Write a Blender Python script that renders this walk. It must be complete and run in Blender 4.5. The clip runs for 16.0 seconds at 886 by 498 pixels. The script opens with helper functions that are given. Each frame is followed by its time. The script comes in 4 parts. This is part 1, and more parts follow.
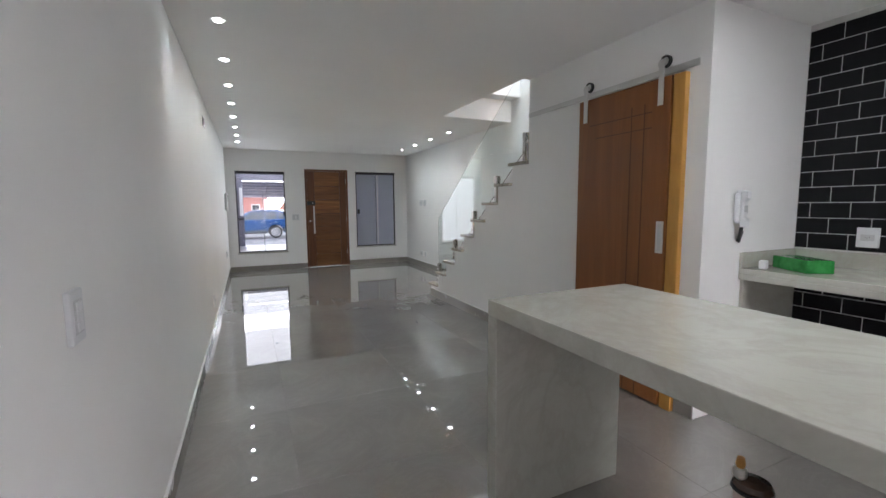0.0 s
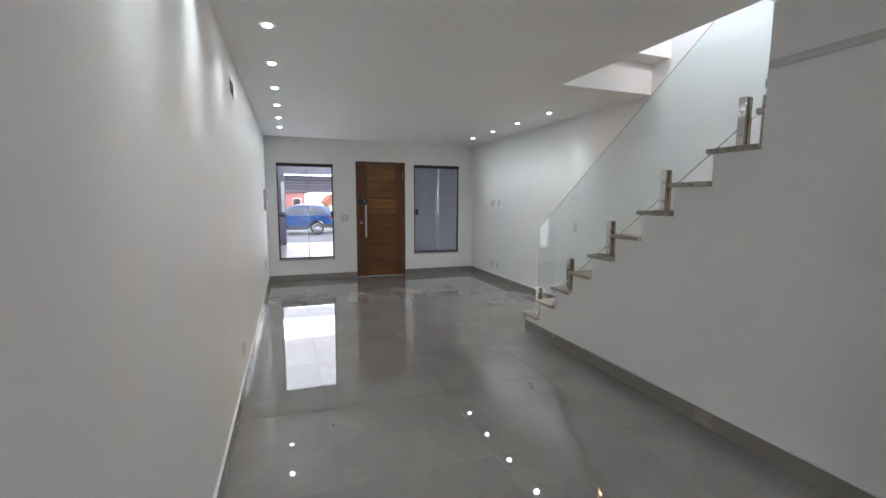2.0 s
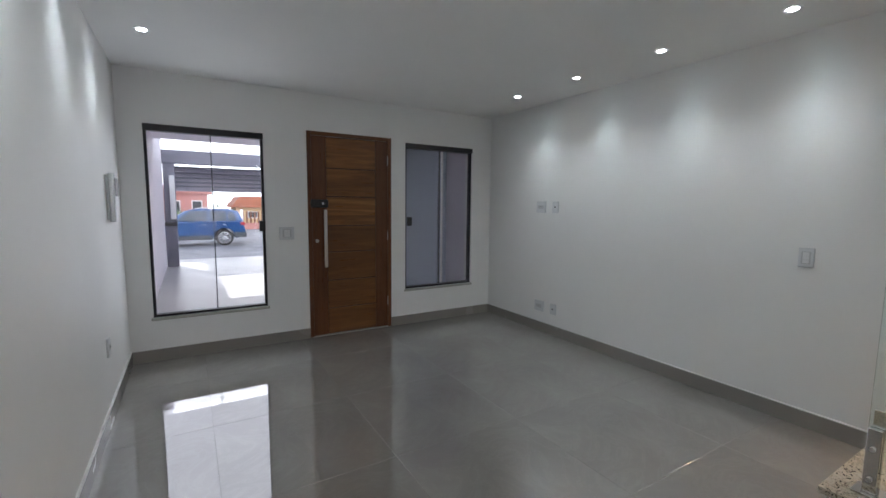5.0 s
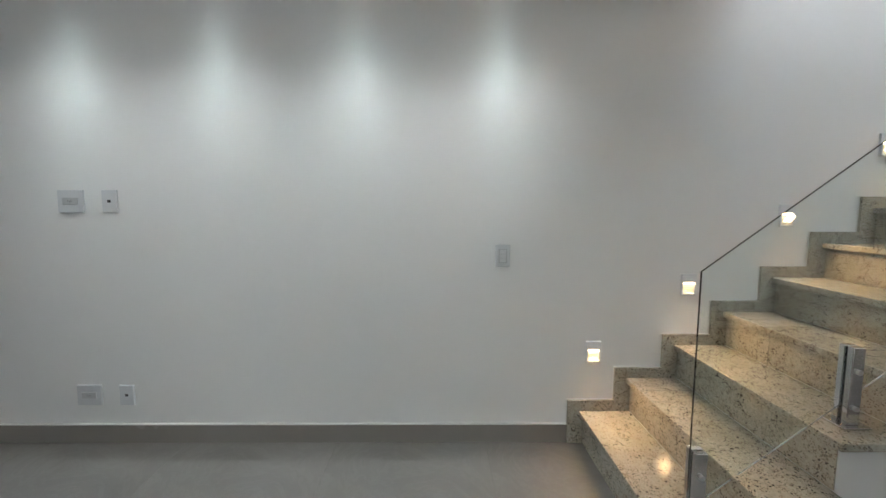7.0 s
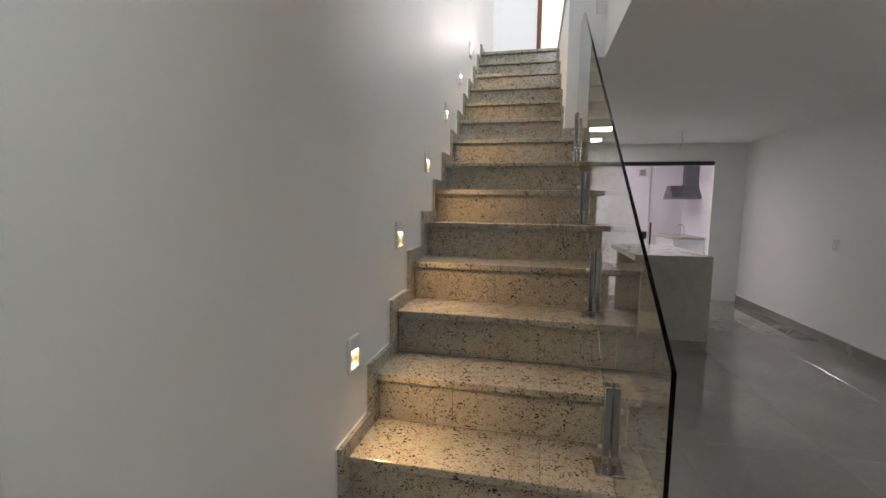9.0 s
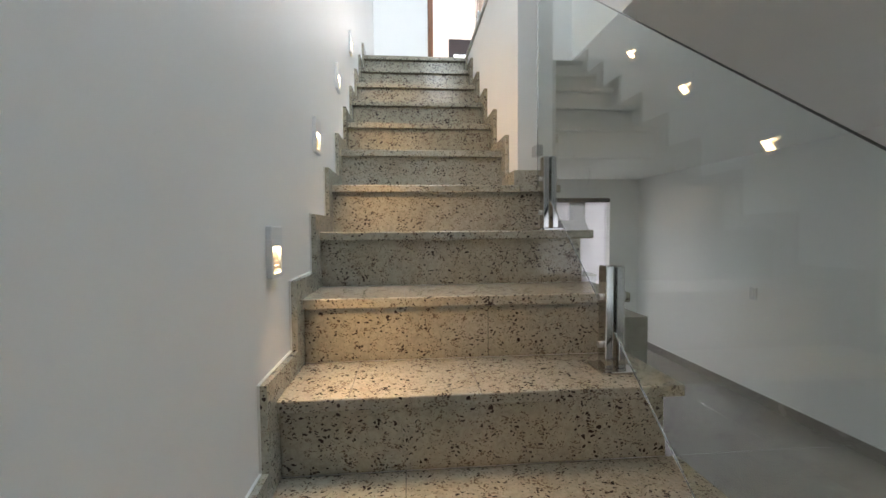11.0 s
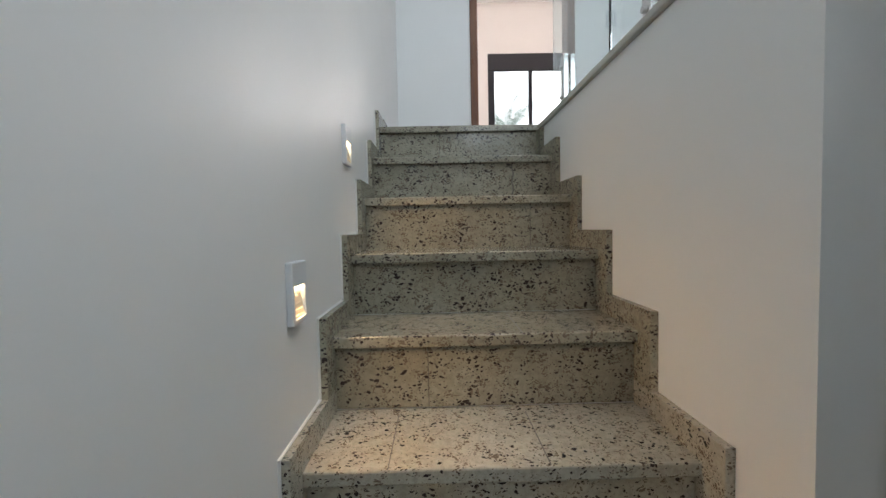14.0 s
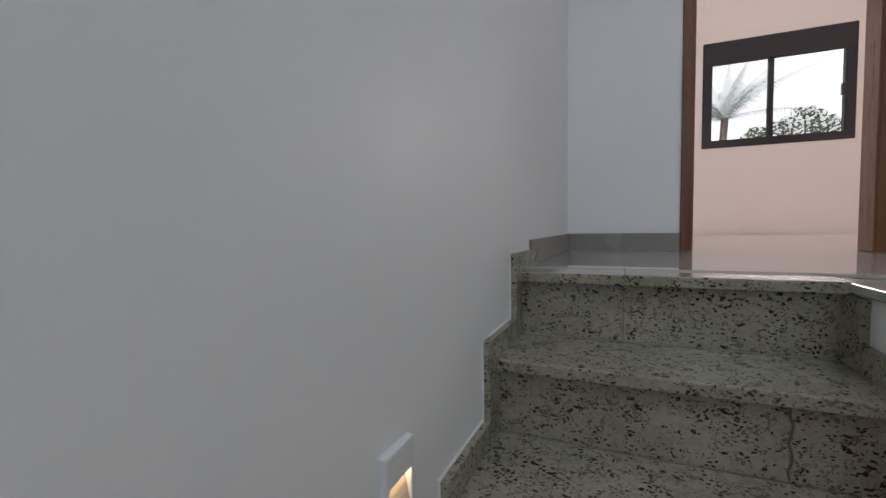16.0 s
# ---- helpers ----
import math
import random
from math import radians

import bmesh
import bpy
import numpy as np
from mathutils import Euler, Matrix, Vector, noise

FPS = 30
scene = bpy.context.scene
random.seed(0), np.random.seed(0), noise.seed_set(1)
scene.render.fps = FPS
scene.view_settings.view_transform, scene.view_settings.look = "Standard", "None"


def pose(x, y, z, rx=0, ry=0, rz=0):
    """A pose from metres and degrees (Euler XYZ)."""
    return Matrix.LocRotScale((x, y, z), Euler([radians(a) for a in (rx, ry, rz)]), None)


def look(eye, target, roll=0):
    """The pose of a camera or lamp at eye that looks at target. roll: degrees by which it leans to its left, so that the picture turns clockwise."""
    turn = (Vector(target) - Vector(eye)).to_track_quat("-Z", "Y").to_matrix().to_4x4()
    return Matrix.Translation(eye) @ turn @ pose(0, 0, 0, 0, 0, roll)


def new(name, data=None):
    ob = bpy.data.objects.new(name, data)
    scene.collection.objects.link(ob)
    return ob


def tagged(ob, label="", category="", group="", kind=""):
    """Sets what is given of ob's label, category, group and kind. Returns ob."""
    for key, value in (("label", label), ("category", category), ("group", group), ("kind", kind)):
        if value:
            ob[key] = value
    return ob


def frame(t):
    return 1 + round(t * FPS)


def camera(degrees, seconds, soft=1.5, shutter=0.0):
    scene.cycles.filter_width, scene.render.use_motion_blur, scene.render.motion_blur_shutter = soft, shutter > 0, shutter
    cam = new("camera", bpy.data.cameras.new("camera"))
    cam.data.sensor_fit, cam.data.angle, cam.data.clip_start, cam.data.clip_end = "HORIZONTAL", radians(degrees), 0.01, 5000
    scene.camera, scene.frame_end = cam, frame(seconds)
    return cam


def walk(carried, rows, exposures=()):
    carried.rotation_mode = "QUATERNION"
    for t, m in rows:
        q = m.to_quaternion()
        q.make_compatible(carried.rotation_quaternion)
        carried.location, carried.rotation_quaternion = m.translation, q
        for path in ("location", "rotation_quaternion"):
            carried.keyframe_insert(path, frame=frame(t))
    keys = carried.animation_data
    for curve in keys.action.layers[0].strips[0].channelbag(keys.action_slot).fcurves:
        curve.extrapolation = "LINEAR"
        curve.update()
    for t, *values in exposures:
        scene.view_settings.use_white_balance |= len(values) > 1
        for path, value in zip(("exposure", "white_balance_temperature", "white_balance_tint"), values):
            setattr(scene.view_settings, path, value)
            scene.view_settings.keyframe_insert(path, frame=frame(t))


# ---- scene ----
# camera: t, x, y, z, yaw, pitch, roll; exposures: t, stops, kelvin, tint
cam = camera(92.7, 16.0)
ROWS = [
    (0.0, 0.659, 0.296, 1.307, -24.71, -5.95, 0.42),
    (0.5, 0.633, 0.615, 1.348, -21.23, -6.53, 0.21),
    (1.0, 0.638, 1.023, 1.363, -20.17, -6.57, -0.34),
    (1.5, 0.657, 1.505, 1.374, -19.84, -6.80, -0.15),
    (2.0, 0.638, 1.972, 1.400, -19.94, -6.62, -0.26),
    (2.5, 0.680, 2.524, 1.417, -19.70, -6.47, -0.28),
    (3.0, 0.670, 3.101, 1.415, -19.52, -6.09, -0.45),
    (3.2, 0.705, 3.350, 1.428, -19.17, -6.12, -0.18),
    (5.3, 0.775, 5.603, 1.362, -37.22, -5.89, -0.74),
    (5.5, 0.841, 5.787, 1.382, -42.38, -5.88, -0.84),
    (6.0, 1.097, 6.177, 1.357, -55.96, -5.66, -0.71),
    (6.5, 1.391, 6.489, 1.323, -72.08, -5.58, -0.58),
    (7.0, 1.723, 6.724, 1.327, -90.49, -5.65, -0.18),
    (7.5, 2.198, 6.881, 1.348, -111.08, -5.94, -0.37),
    (8.0, 2.603, 6.882, 1.365, -129.94, -5.91, 0.16),
    (8.5, 3.022, 6.809, 1.393, -149.49, -6.78, -0.80),
    (8.7, 3.235, 6.777, 1.404, -158.29, -6.89, -1.20),
    (10.8, 3.703, 5.470, 1.656, -184.56, -3.38, 0.46),
    (11.0, 3.694, 5.357, 1.715, -184.97, -2.59, 0.46),
    (11.5, 3.718, 5.135, 1.830, -185.39, -1.60, 0.75),
    (12.0, 3.736, 4.957, 1.980, -185.81, -1.85, 0.86),
    (12.5, 3.688, 4.737, 2.103, -186.34, -2.58, 0.88),
    (13.0, 3.712, 4.552, 2.217, -186.55, -2.69, 0.78),
    (13.5, 3.716, 4.379, 2.357, -184.44, -2.80, 0.96),
    (14.0, 3.729, 4.132, 2.542, -180.83, -2.71, 1.16),
    (14.5, 3.721, 3.939, 2.714, -178.62, -2.39, 0.95),
    (15.0, 3.672, 3.751, 2.859, -166.70, -1.99, 1.29),
    (15.5, 3.699, 3.552, 2.983, -158.82, -2.29, 1.12),
    (16.0, 3.701, 3.321, 3.180, -156.58, -3.03, 0.78),
]
EXPOSURES = [
    (0.0, 1.1, 6350, 15),
    (1.5, 1.15, 6300, 15),
    (3.0, 0.77, 6300, 15),
    (5.5, 0.6, 6200, 14),
    (6.0, 0.7, 6350, 13),
    (6.6, 1.02, 6350, 12),
    (7.0, 0.93, 6350, 12),
    (8.5, 0.4, 6700, 14),
    (11.0, 0.55, 6380, 10),
    (11.5, 0.36, 6280, 9),
    (12.5, 0.22, 6280, 10),
    (13.5, -0.22, 6280, 10),
    (14.5, -0.72, 6300, 8),
    (15.3, -1.0, 6320, 12),
    (16.0, -1.22, 6400, 15),
]
walk(cam, [(t, pose(x, y, z, 90 + pitch, roll, yaw)) for t, x, y, z, yaw, pitch, roll in ROWS], EXPOSURES)

# ---- world, sun and exposure ----
world = bpy.data.worlds.new("sky")
scene.world = world
world.use_nodes = True
wn = world.node_tree.nodes
sky = wn.new("ShaderNodeTexSky")
sky.sky_type = "NISHITA"
sky.sun_disc = False
sky.sun_elevation = radians(51)
sky.sun_rotation = radians(-22)
world.node_tree.links.new(sky.outputs[0], wn["Background"].inputs[0])
wn["Background"].inputs[1].default_value = 0.09

sun = new("sun", bpy.data.lights.new("sun", "SUN"))
sun.data.energy, sun.data.angle, sun.data.color = 3.0, radians(0.5), (1.0, 0.95, 0.88)
sun.matrix_basis = look((0, 0, 0), (0.3, -0.75, -1.0))


def window_light(name, x, y, z, w, h, rx, rz, power, colour=(0.9, 0.95, 1.0)):
    """Daylight entering through an opening."""
    d = bpy.data.lights.new(name, "AREA")
    d.shape, d.size, d.size_y, d.energy, d.color = "RECTANGLE", w, h, power, colour
    ob = new(name, d)
    ob.matrix_basis = pose(x, y, z, rx, 0, rz)
    return ob


def spot_light(x, y, z, power, cone, blend=0.6, colour=(0.96, 1.0, 0.985), radius=0.03, tilt=0.0):
    d = bpy.data.lights.new("downlight_beam", "SPOT")
    d.energy, d.spot_size, d.spot_blend, d.color, d.shadow_soft_size = power, radians(cone), blend, colour, radius
    ob = new("downlight_beam", d)
    ob.matrix_basis = pose(x, y, z, 0, tilt, 0)
    return ob


# ---- materials ----
def material(name, colour, rough=0.5, metal=0.0):
    m = bpy.data.materials.new(name)
    m.use_nodes = True
    b = m.node_tree.nodes["Principled BSDF"]
    b.inputs["Base Color"].default_value = (*colour, 1)
    b.inputs["Roughness"].default_value = rough
    b.inputs["Metallic"].default_value = metal
    return m


def nodes_of(m):
    t = m.node_tree
    return t.nodes, t.links, t.nodes["Principled BSDF"]


def coords(m, scale=(1, 1, 1), source="Object"):
    n, l, b = nodes_of(m)
    tc, mp = n.new("ShaderNodeTexCoord"), n.new("ShaderNodeMapping")
    mp.inputs["Scale"].default_value = scale
    l.new(tc.outputs[source], mp.inputs[0])
    return mp.outputs[0]


def noise_tex(m, vec, scale, detail=4, rough=0.55, distort=0.0):
    n, l, b = nodes_of(m)
    t = n.new("ShaderNodeTexNoise")
    t.inputs["Scale"].default_value, t.inputs["Detail"].default_value = scale, detail
    t.inputs["Roughness"].default_value, t.inputs["Distortion"].default_value = rough, distort
    l.new(vec, t.inputs["Vector"])
    return t.outputs["Fac"]


def ramp(m, fac, stops):
    n, l, b = nodes_of(m)
    r = n.new("ShaderNodeValToRGB")
    while len(r.color_ramp.elements) < len(stops):
        r.color_ramp.elements.new(0.5)
    for e, (p, c) in zip(r.color_ramp.elements, stops):
        e.position, e.color = p, (*c, 1)
    l.new(fac, r.inputs[0])
    return r.outputs[0]


def mix(m, fac, a, b, mode="MIX"):
    n, l, _ = nodes_of(m)
    x = n.new("ShaderNodeMix")
    x.data_type, x.blend_type = "RGBA", mode
    for i, v in ((0, fac), (6, a), (7, b)):
        if isinstance(v, (int, float)):
            x.inputs[i].default_value = v
        elif isinstance(v, tuple):
            x.inputs[i].default_value = (*v, 1)
        else:
            l.new(v, x.inputs[i])
    return x.outputs[2]


def set_in(m, name, socket):
    n, l, b = nodes_of(m)
    l.new(socket, b.inputs[name])


def bump(m, height, strength, distance=0.01):
    n, l, b = nodes_of(m)
    bp = n.new("ShaderNodeBump")
    bp.inputs["Strength"].default_value, bp.inputs["Distance"].default_value = strength, distance
    l.new(height, bp.inputs["Height"])
    l.new(bp.outputs[0], b.inputs["Normal"])


def remap(m, fac, lo, hi, a=0.3, b=0.7):
    n, l, _ = nodes_of(m)
    r = n.new("ShaderNodeMapRange")
    for i, v in enumerate((a, b, lo, hi)):
        r.inputs[1 + i].default_value = v
    l.new(fac, r.inputs[0])
    return r.outputs[0]


def paint(name, colour, rough=0.55):
    """Rolled wall paint: faint mottling and roller stipple."""
    m = material(name, colour, rough)
    v = coords(m)
    big = noise_tex(m, v, 0.9, 5, 0.6)
    set_in(m, "Base Color", ramp(m, big, [(0.3, tuple(c * 0.955 for c in colour)), (0.7, colour)]))
    set_in(m, "Roughness", remap(m, noise_tex(m, v, 3.0, 3), rough - 0.06, rough + 0.08))
    bump(m, noise_tex(m, v, 220, 2), 0.06, 0.002)
    return m


WALL = paint("white_wall_paint", (0.845, 0.845, 0.835))
# white paint tinted peach to carry the bedroom's warm light
WALL_UP = paint("warm_lit_white_paint", (0.80, 0.735, 0.70))
CEIL = paint("ceiling_paint", (0.86, 0.86, 0.85), 0.7)
GREYWALL = paint("grey_outside_paint", (0.33, 0.36, 0.43), 0.7)
# white paint with the lavender cast of outdoor shade mixed in
OUTWHITE = paint("lavender_shade_white_paint", (0.77, 0.73, 0.79), 0.7)


def porcelain(name, tone=1.0):
    m = material(name, (0.40, 0.375, 0.34), 0.06)
    n, l, b = nodes_of(m)
    v = coords(m)
    cloud = noise_tex(m, v, 1.7, 7, 0.6, 0.25)
    vein = noise_tex(m, v, 2.6, 9, 0.7, 2.2)
    base = ramp(m, cloud, [(p, tuple(c * tone for c in q)) for p, q in ((0.28, (0.19, 0.181, 0.164)), (0.52, (0.218, 0.208, 0.19)), (0.75, (0.25, 0.239, 0.219)))])
    lines = ramp(m, vein, [(0.46, (0, 0, 0)), (0.50, (1, 1, 1)), (0.54, (0, 0, 0))])
    col = mix(m, 0.05, base, mix(m, lines, base, (0.50, 0.48, 0.45)))
    info = n.new("ShaderNodeObjectInfo")
    col = mix(m, remap(m, info.outputs["Random"], 0.0, 0.06, 0, 1), col, tuple(c * tone for c in (0.172, 0.164, 0.149)))
    set_in(m, "Base Color", col)
    set_in(m, "Roughness", remap(m, noise_tex(m, v, 2.0, 6, 0.6), 0.008, 0.022))
    b.inputs["IOR"].default_value = 3.0
    return m


TILE = porcelain("polished_porcelain")
# same porcelain at twice the tone: bedroom light put into the colour
TILE_UP = porcelain("lightened_polished_porcelain", 2.0)
SKIRT = paint("grey_porcelain_skirting", (0.27, 0.25, 0.228), 0.22)
GROUT = material("grey_grout", (0.16, 0.152, 0.138), 0.08)


def granite(name, light, mid, dense=1.0):
    """Pale granite with garnet and black flecks."""
    m = material(name, light, 0.12)
    n, l, b = nodes_of(m)
    tc = n.new("ShaderNodeTexCoord")
    geo = n.new("ShaderNodeNewGeometry")
    warp = n.new("ShaderNodeTexNoise")
    warp.inputs["Scale"].default_value = 30
    l.new(geo.outputs["Position"], warp.inputs["Vector"])
    mv = n.new("ShaderNodeMix")
    mv.data_type, mv.blend_type = "RGBA", "ADD"
    mv.inputs[0].default_value = 0.03
    l.new(geo.outputs["Position"], mv.inputs[6])
    l.new(warp.outputs["Color"], mv.inputs[7])
    p = mv.outputs[2]
    grain = noise_tex(m, p, 75, 6, 0.7)
    cloud = noise_tex(m, p, 6, 4, 0.6)
    base = mix(m, remap(m, cloud, 0, 1), light, mid)
    base = mix(m, remap(m, grain, 0.0, 0.55, 0.42, 0.68), base, tuple(c * 0.55 for c in mid))
    for scale, cut, colour in ((104, 0.092, (0.048, 0.036, 0.033)), (170, 0.118, (0.17, 0.135, 0.10)), (64, 0.072, (0.04, 0.03, 0.029))):
        vo = n.new("ShaderNodeTexVoronoi")
        vo.inputs["Scale"].default_value = scale
        vo.inputs["Randomness"].default_value = 1.0
        st = n.new("ShaderNodeMapping")
        st.inputs["Scale"].default_value = (0.75, 1.0, 1.15)
        st.inputs["Rotation"].default_value = (0.5, 0.3, scale * 0.1)
        l.new(p, st.inputs[0])
        l.new(st.outputs[0], vo.inputs["Vector"])
        pick = noise_tex(m, p, scale * 0.22, 3, 0.6)
        limit = remap(m, pick, 0.0, cut * 4.2 * dense, 0.38, 0.64)
        lt = n.new("ShaderNodeMath")
        lt.operation = "LESS_THAN"
        l.new(vo.outputs["Distance"], lt.inputs[0])
        l.new(limit, lt.inputs[1])
        base = mix(m, lt.outputs[0], base, colour)
    set_in(m, "Base Color", base)
    set_in(m, "Roughness", remap(m, grain, 0.08, 0.2))
    return m


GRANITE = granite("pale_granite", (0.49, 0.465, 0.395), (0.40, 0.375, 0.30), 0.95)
# upper steps: denser flecks, and a base darkened to stand for dimmer light
GRANITE_SHADED = granite("shaded_dense_flecked_granite", (0.40, 0.375, 0.295), (0.30, 0.28, 0.21), 1.12)


def wood(name, dark, mid, light, rough=0.32, axis=2, scale=1.0):
    m = material(name, mid, rough)
    n, l, b = nodes_of(m)
    s = [14 * scale, 14 * scale, 14 * scale]
    s[axis] = 1.1 * scale
    v = coords(m, tuple(s))
    shift = n.new("ShaderNodeVectorMath")
    shift.operation = "MULTIPLY_ADD"
    own = n.new("ShaderNodeObjectInfo")
    l.new(own.outputs["Random"], shift.inputs[0])
    shift.inputs[1].default_value = (23.0, 17.0, 31.0)
    l.new(v, shift.inputs[2])
    fine = tuple(c * 6 for c in s)
    g = noise_tex(m, shift.outputs[0], 1.0, 6, 0.62, 1.4)
    f = noise_tex(m, coords(m, fine), 1.0, 3, 0.6)
    col = ramp(m, g, [(0.25, dark), (0.5, mid), (0.75, light)])
    col = mix(m, remap(m, f, 0.0, 0.35), col, dark)
    info = n.new("ShaderNodeObjectInfo")
    col = mix(m, remap(m, info.outputs["Random"], 0.0, 0.6, 0, 1), col, dark)
    set_in(m, "Base Color", col)
    set_in(m, "Roughness", remap(m, f, rough - 0.06, rough + 0.12))
    bump(m, f, 0.12, 0.002)
    return m


WOOD = wood("varnished_brown_wood", (0.085, 0.026, 0.007), (0.19, 0.064, 0.018), (0.27, 0.10, 0.03))
WOOD_H = wood("varnished_brown_wood_across", (0.085, 0.030, 0.007), (0.25, 0.098, 0.023), (0.42, 0.19, 0.052), axis=0, scale=0.6)
WOOD_S = wood("satin_reddish_wood", (0.17, 0.054, 0.010), (0.275, 0.098, 0.018), (0.36, 0.14, 0.030), 0.34, 2, 0.55)
GROOVE = material("dark_groove", (0.035, 0.014, 0.008), 0.7)
GROOVE_R = material("red_brown_groove", (0.10, 0.032, 0.010), 0.6)
ALUMINIUM = material("pale_satin_aluminium", (0.62, 0.62, 0.61), 0.3, 0.9)
PINE = wood("honey_pine", (0.42, 0.20, 0.035), (0.56, 0.29, 0.06), (0.63, 0.36, 0.09), 0.4)
CHROME = material("polished_steel", (0.62, 0.61, 0.60), 0.09, 1.0)
STEEL = material("brushed_steel", (0.60, 0.59, 0.57), 0.28, 1.0)
BLACK = material("black_aluminium", (0.012, 0.012, 0.014), 0.35)
DARKFRAME = material("dark_bronze_aluminium", (0.012, 0.010, 0.015), 0.5)
PLASTIC = material("white_plastic", (0.74, 0.75, 0.76), 0.3)
PLASTIC_G = material("grey_plastic", (0.52, 0.53, 0.54), 0.35)
PLATE = material("switch_plate_plastic", (0.66, 0.675, 0.69), 0.3)
BLACKPL = material("black_plastic", (0.02, 0.02, 0.02), 0.3)
SEAL = material("caulk_white", (0.72, 0.72, 0.70), 0.6)


def glass(name, colour, rough=0.0, ior=1.5):
    m = material(name, colour, rough)
    b = nodes_of(m)[2]
    b.inputs["Transmission Weight"].default_value = 1.0
    b.inputs["IOR"].default_value = ior
    return m


GLASS = glass("clear_window_glass", (0.97, 0.99, 0.99))
GLASS_G = glass("greenish_tempered_glass", (0.91, 0.97, 0.962))


def glowing(name, colour, strength):
    m = material(name, (0.8, 0.8, 0.8), 0.5)
    b = nodes_of(m)[2]
    b.inputs["Emission Color"].default_value = (*colour, 1)
    b.inputs["Emission Strength"].default_value = strength
    return m


LED = glowing("cool_led_lens", (0.93, 1.0, 1.0), 25.0)
PANEL = glowing("cool_led_panel", (0.95, 1.0, 1.0), 12.0)
WARM = glowing("warm_led_strip", (1.0, 0.72, 0.40), 28.0)
CREAM = material("cream_plastic", (0.72, 0.62, 0.48), 0.35)
JOINT = material("dark_stone_joint", (0.10, 0.09, 0.075), 0.5)


def quartz():
    m = material("off_white_quartz", (0.60, 0.58, 0.53), 0.12)
    v = coords(m)
    a = noise_tex(m, v, 2.2, 8, 0.68, 1.6)
    base = ramp(m, noise_tex(m, v, 1.4, 6), [(0.3, (0.42, 0.425, 0.375)), (0.7, (0.50, 0.50, 0.45))])
    lines = ramp(m, a, [(0.45, (0, 0, 0)), (0.5, (1, 1, 1)), (0.55, (0, 0, 0))])
    smudge = ramp(m, noise_tex(m, v, 1.1, 7, 0.6, 2.4), [(0.44, (0, 0, 0)), (0.5, (1, 1, 1)), (0.56, (0, 0, 0))])
    base = mix(m, 0.2, base, mix(m, smudge, base, (0.27, 0.25, 0.21)))
    set_in(m, "Base Color", mix(m, 0.2, base, mix(m, lines, base, (0.36, 0.33, 0.27))))
    set_in(m, "Roughness", remap(m, noise_tex(m, v, 6, 4), 0.08, 0.2))
    return m


QUARTZ = quartz()


# ---- building helpers ----
def link(name, bm, mat, parent=None, label="", smooth=False):
    me = bpy.data.meshes.new(name)
    bmesh.ops.recalc_face_normals(bm, faces=bm.faces)
    if smooth:
        for f in bm.faces:
            f.smooth = True
    bm.to_mesh(me)
    bm.free()
    me.materials.append(mat)
    ob = new(name, me)
    if parent is not None:
        ob.parent = parent
    if label:
        ob["label"] = label
    return ob


def part(name, bm, mat, parent, label="", smooth=False):
    return link(name, bm, mat, parent, label, smooth)


def thing(name, label, category, at=(0, 0, 0), rz=0, group=""):
    e = new(name)
    e.empty_display_size = 0.05
    e.matrix_basis = pose(*at, 0, 0, rz)
    return tagged(e, label, category, group)


def structure(ob, label="", category=""):
    return tagged(ob, label, category, "", "structure")


def box(x0, y0, z0, x1, y1, z1, bevel=0.0, bm=None, segments=2):
    bm2 = bmesh.new()
    bmesh.ops.create_cube(bm2, size=1)
    for v in bm2.verts:
        v.co = Vector(((x0 + x1) / 2 + v.co.x * (x1 - x0), (y0 + y1) / 2 + v.co.y * (y1 - y0), (z0 + z1) / 2 + v.co.z * (z1 - z0)))
    if bevel:
        bmesh.ops.bevel(bm2, geom=bm2.edges[:], offset=bevel, segments=segments, affect="EDGES", profile=0.5)
    if bm is None:
        return bm2
    me = bpy.data.meshes.new("tmp")
    bm2.to_mesh(me)
    bm2.free()
    bm.from_mesh(me)
    bpy.data.meshes.remove(me)
    return bm


def cylinder(r, depth, at=(0, 0, 0), axis="z", segs=24, r2=None, bm=None):
    bm = bm or bmesh.new()
    rot = {"z": Matrix(), "x": Matrix.Rotation(math.pi / 2, 4, "Y"), "y": Matrix.Rotation(math.pi / 2, 4, "X")}[axis]
    bmesh.ops.create_cone(bm, cap_ends=True, segments=segs, radius1=r, radius2=r if r2 is None else r2, depth=depth, matrix=Matrix.Translation(at) @ rot)
    return bm


def lathe(profile, segs=32, at=(0, 0, 0)):
    """A turned shape about z from (radius, height) pairs."""
    bm = bmesh.new()
    rings = [[bm.verts.new((at[0] + r * math.cos(2 * math.pi * i / segs), at[1] + r * math.sin(2 * math.pi * i / segs), at[2] + z)) for i in range(segs)] for r, z in profile]
    for a, b in zip(rings, rings[1:]):
        for i in range(segs):
            bm.faces.new((a[i], a[(i + 1) % segs], b[(i + 1) % segs], b[i]))
    bm.faces.new(rings[0])
    bm.faces.new(rings[-1])
    return bm


def ring(profile, segs=32):
    """A turned ring whose section closes on itself."""
    bm = bmesh.new()
    rows = [[bm.verts.new((r * math.cos(2 * math.pi * i / segs), r * math.sin(2 * math.pi * i / segs), z)) for i in range(segs)] for r, z in profile]
    for a, b in zip(rows, rows[1:] + rows[:1]):
        for i in range(segs):
            bm.faces.new((a[i], a[(i + 1) % segs], b[(i + 1) % segs], b[i]))
    return bm


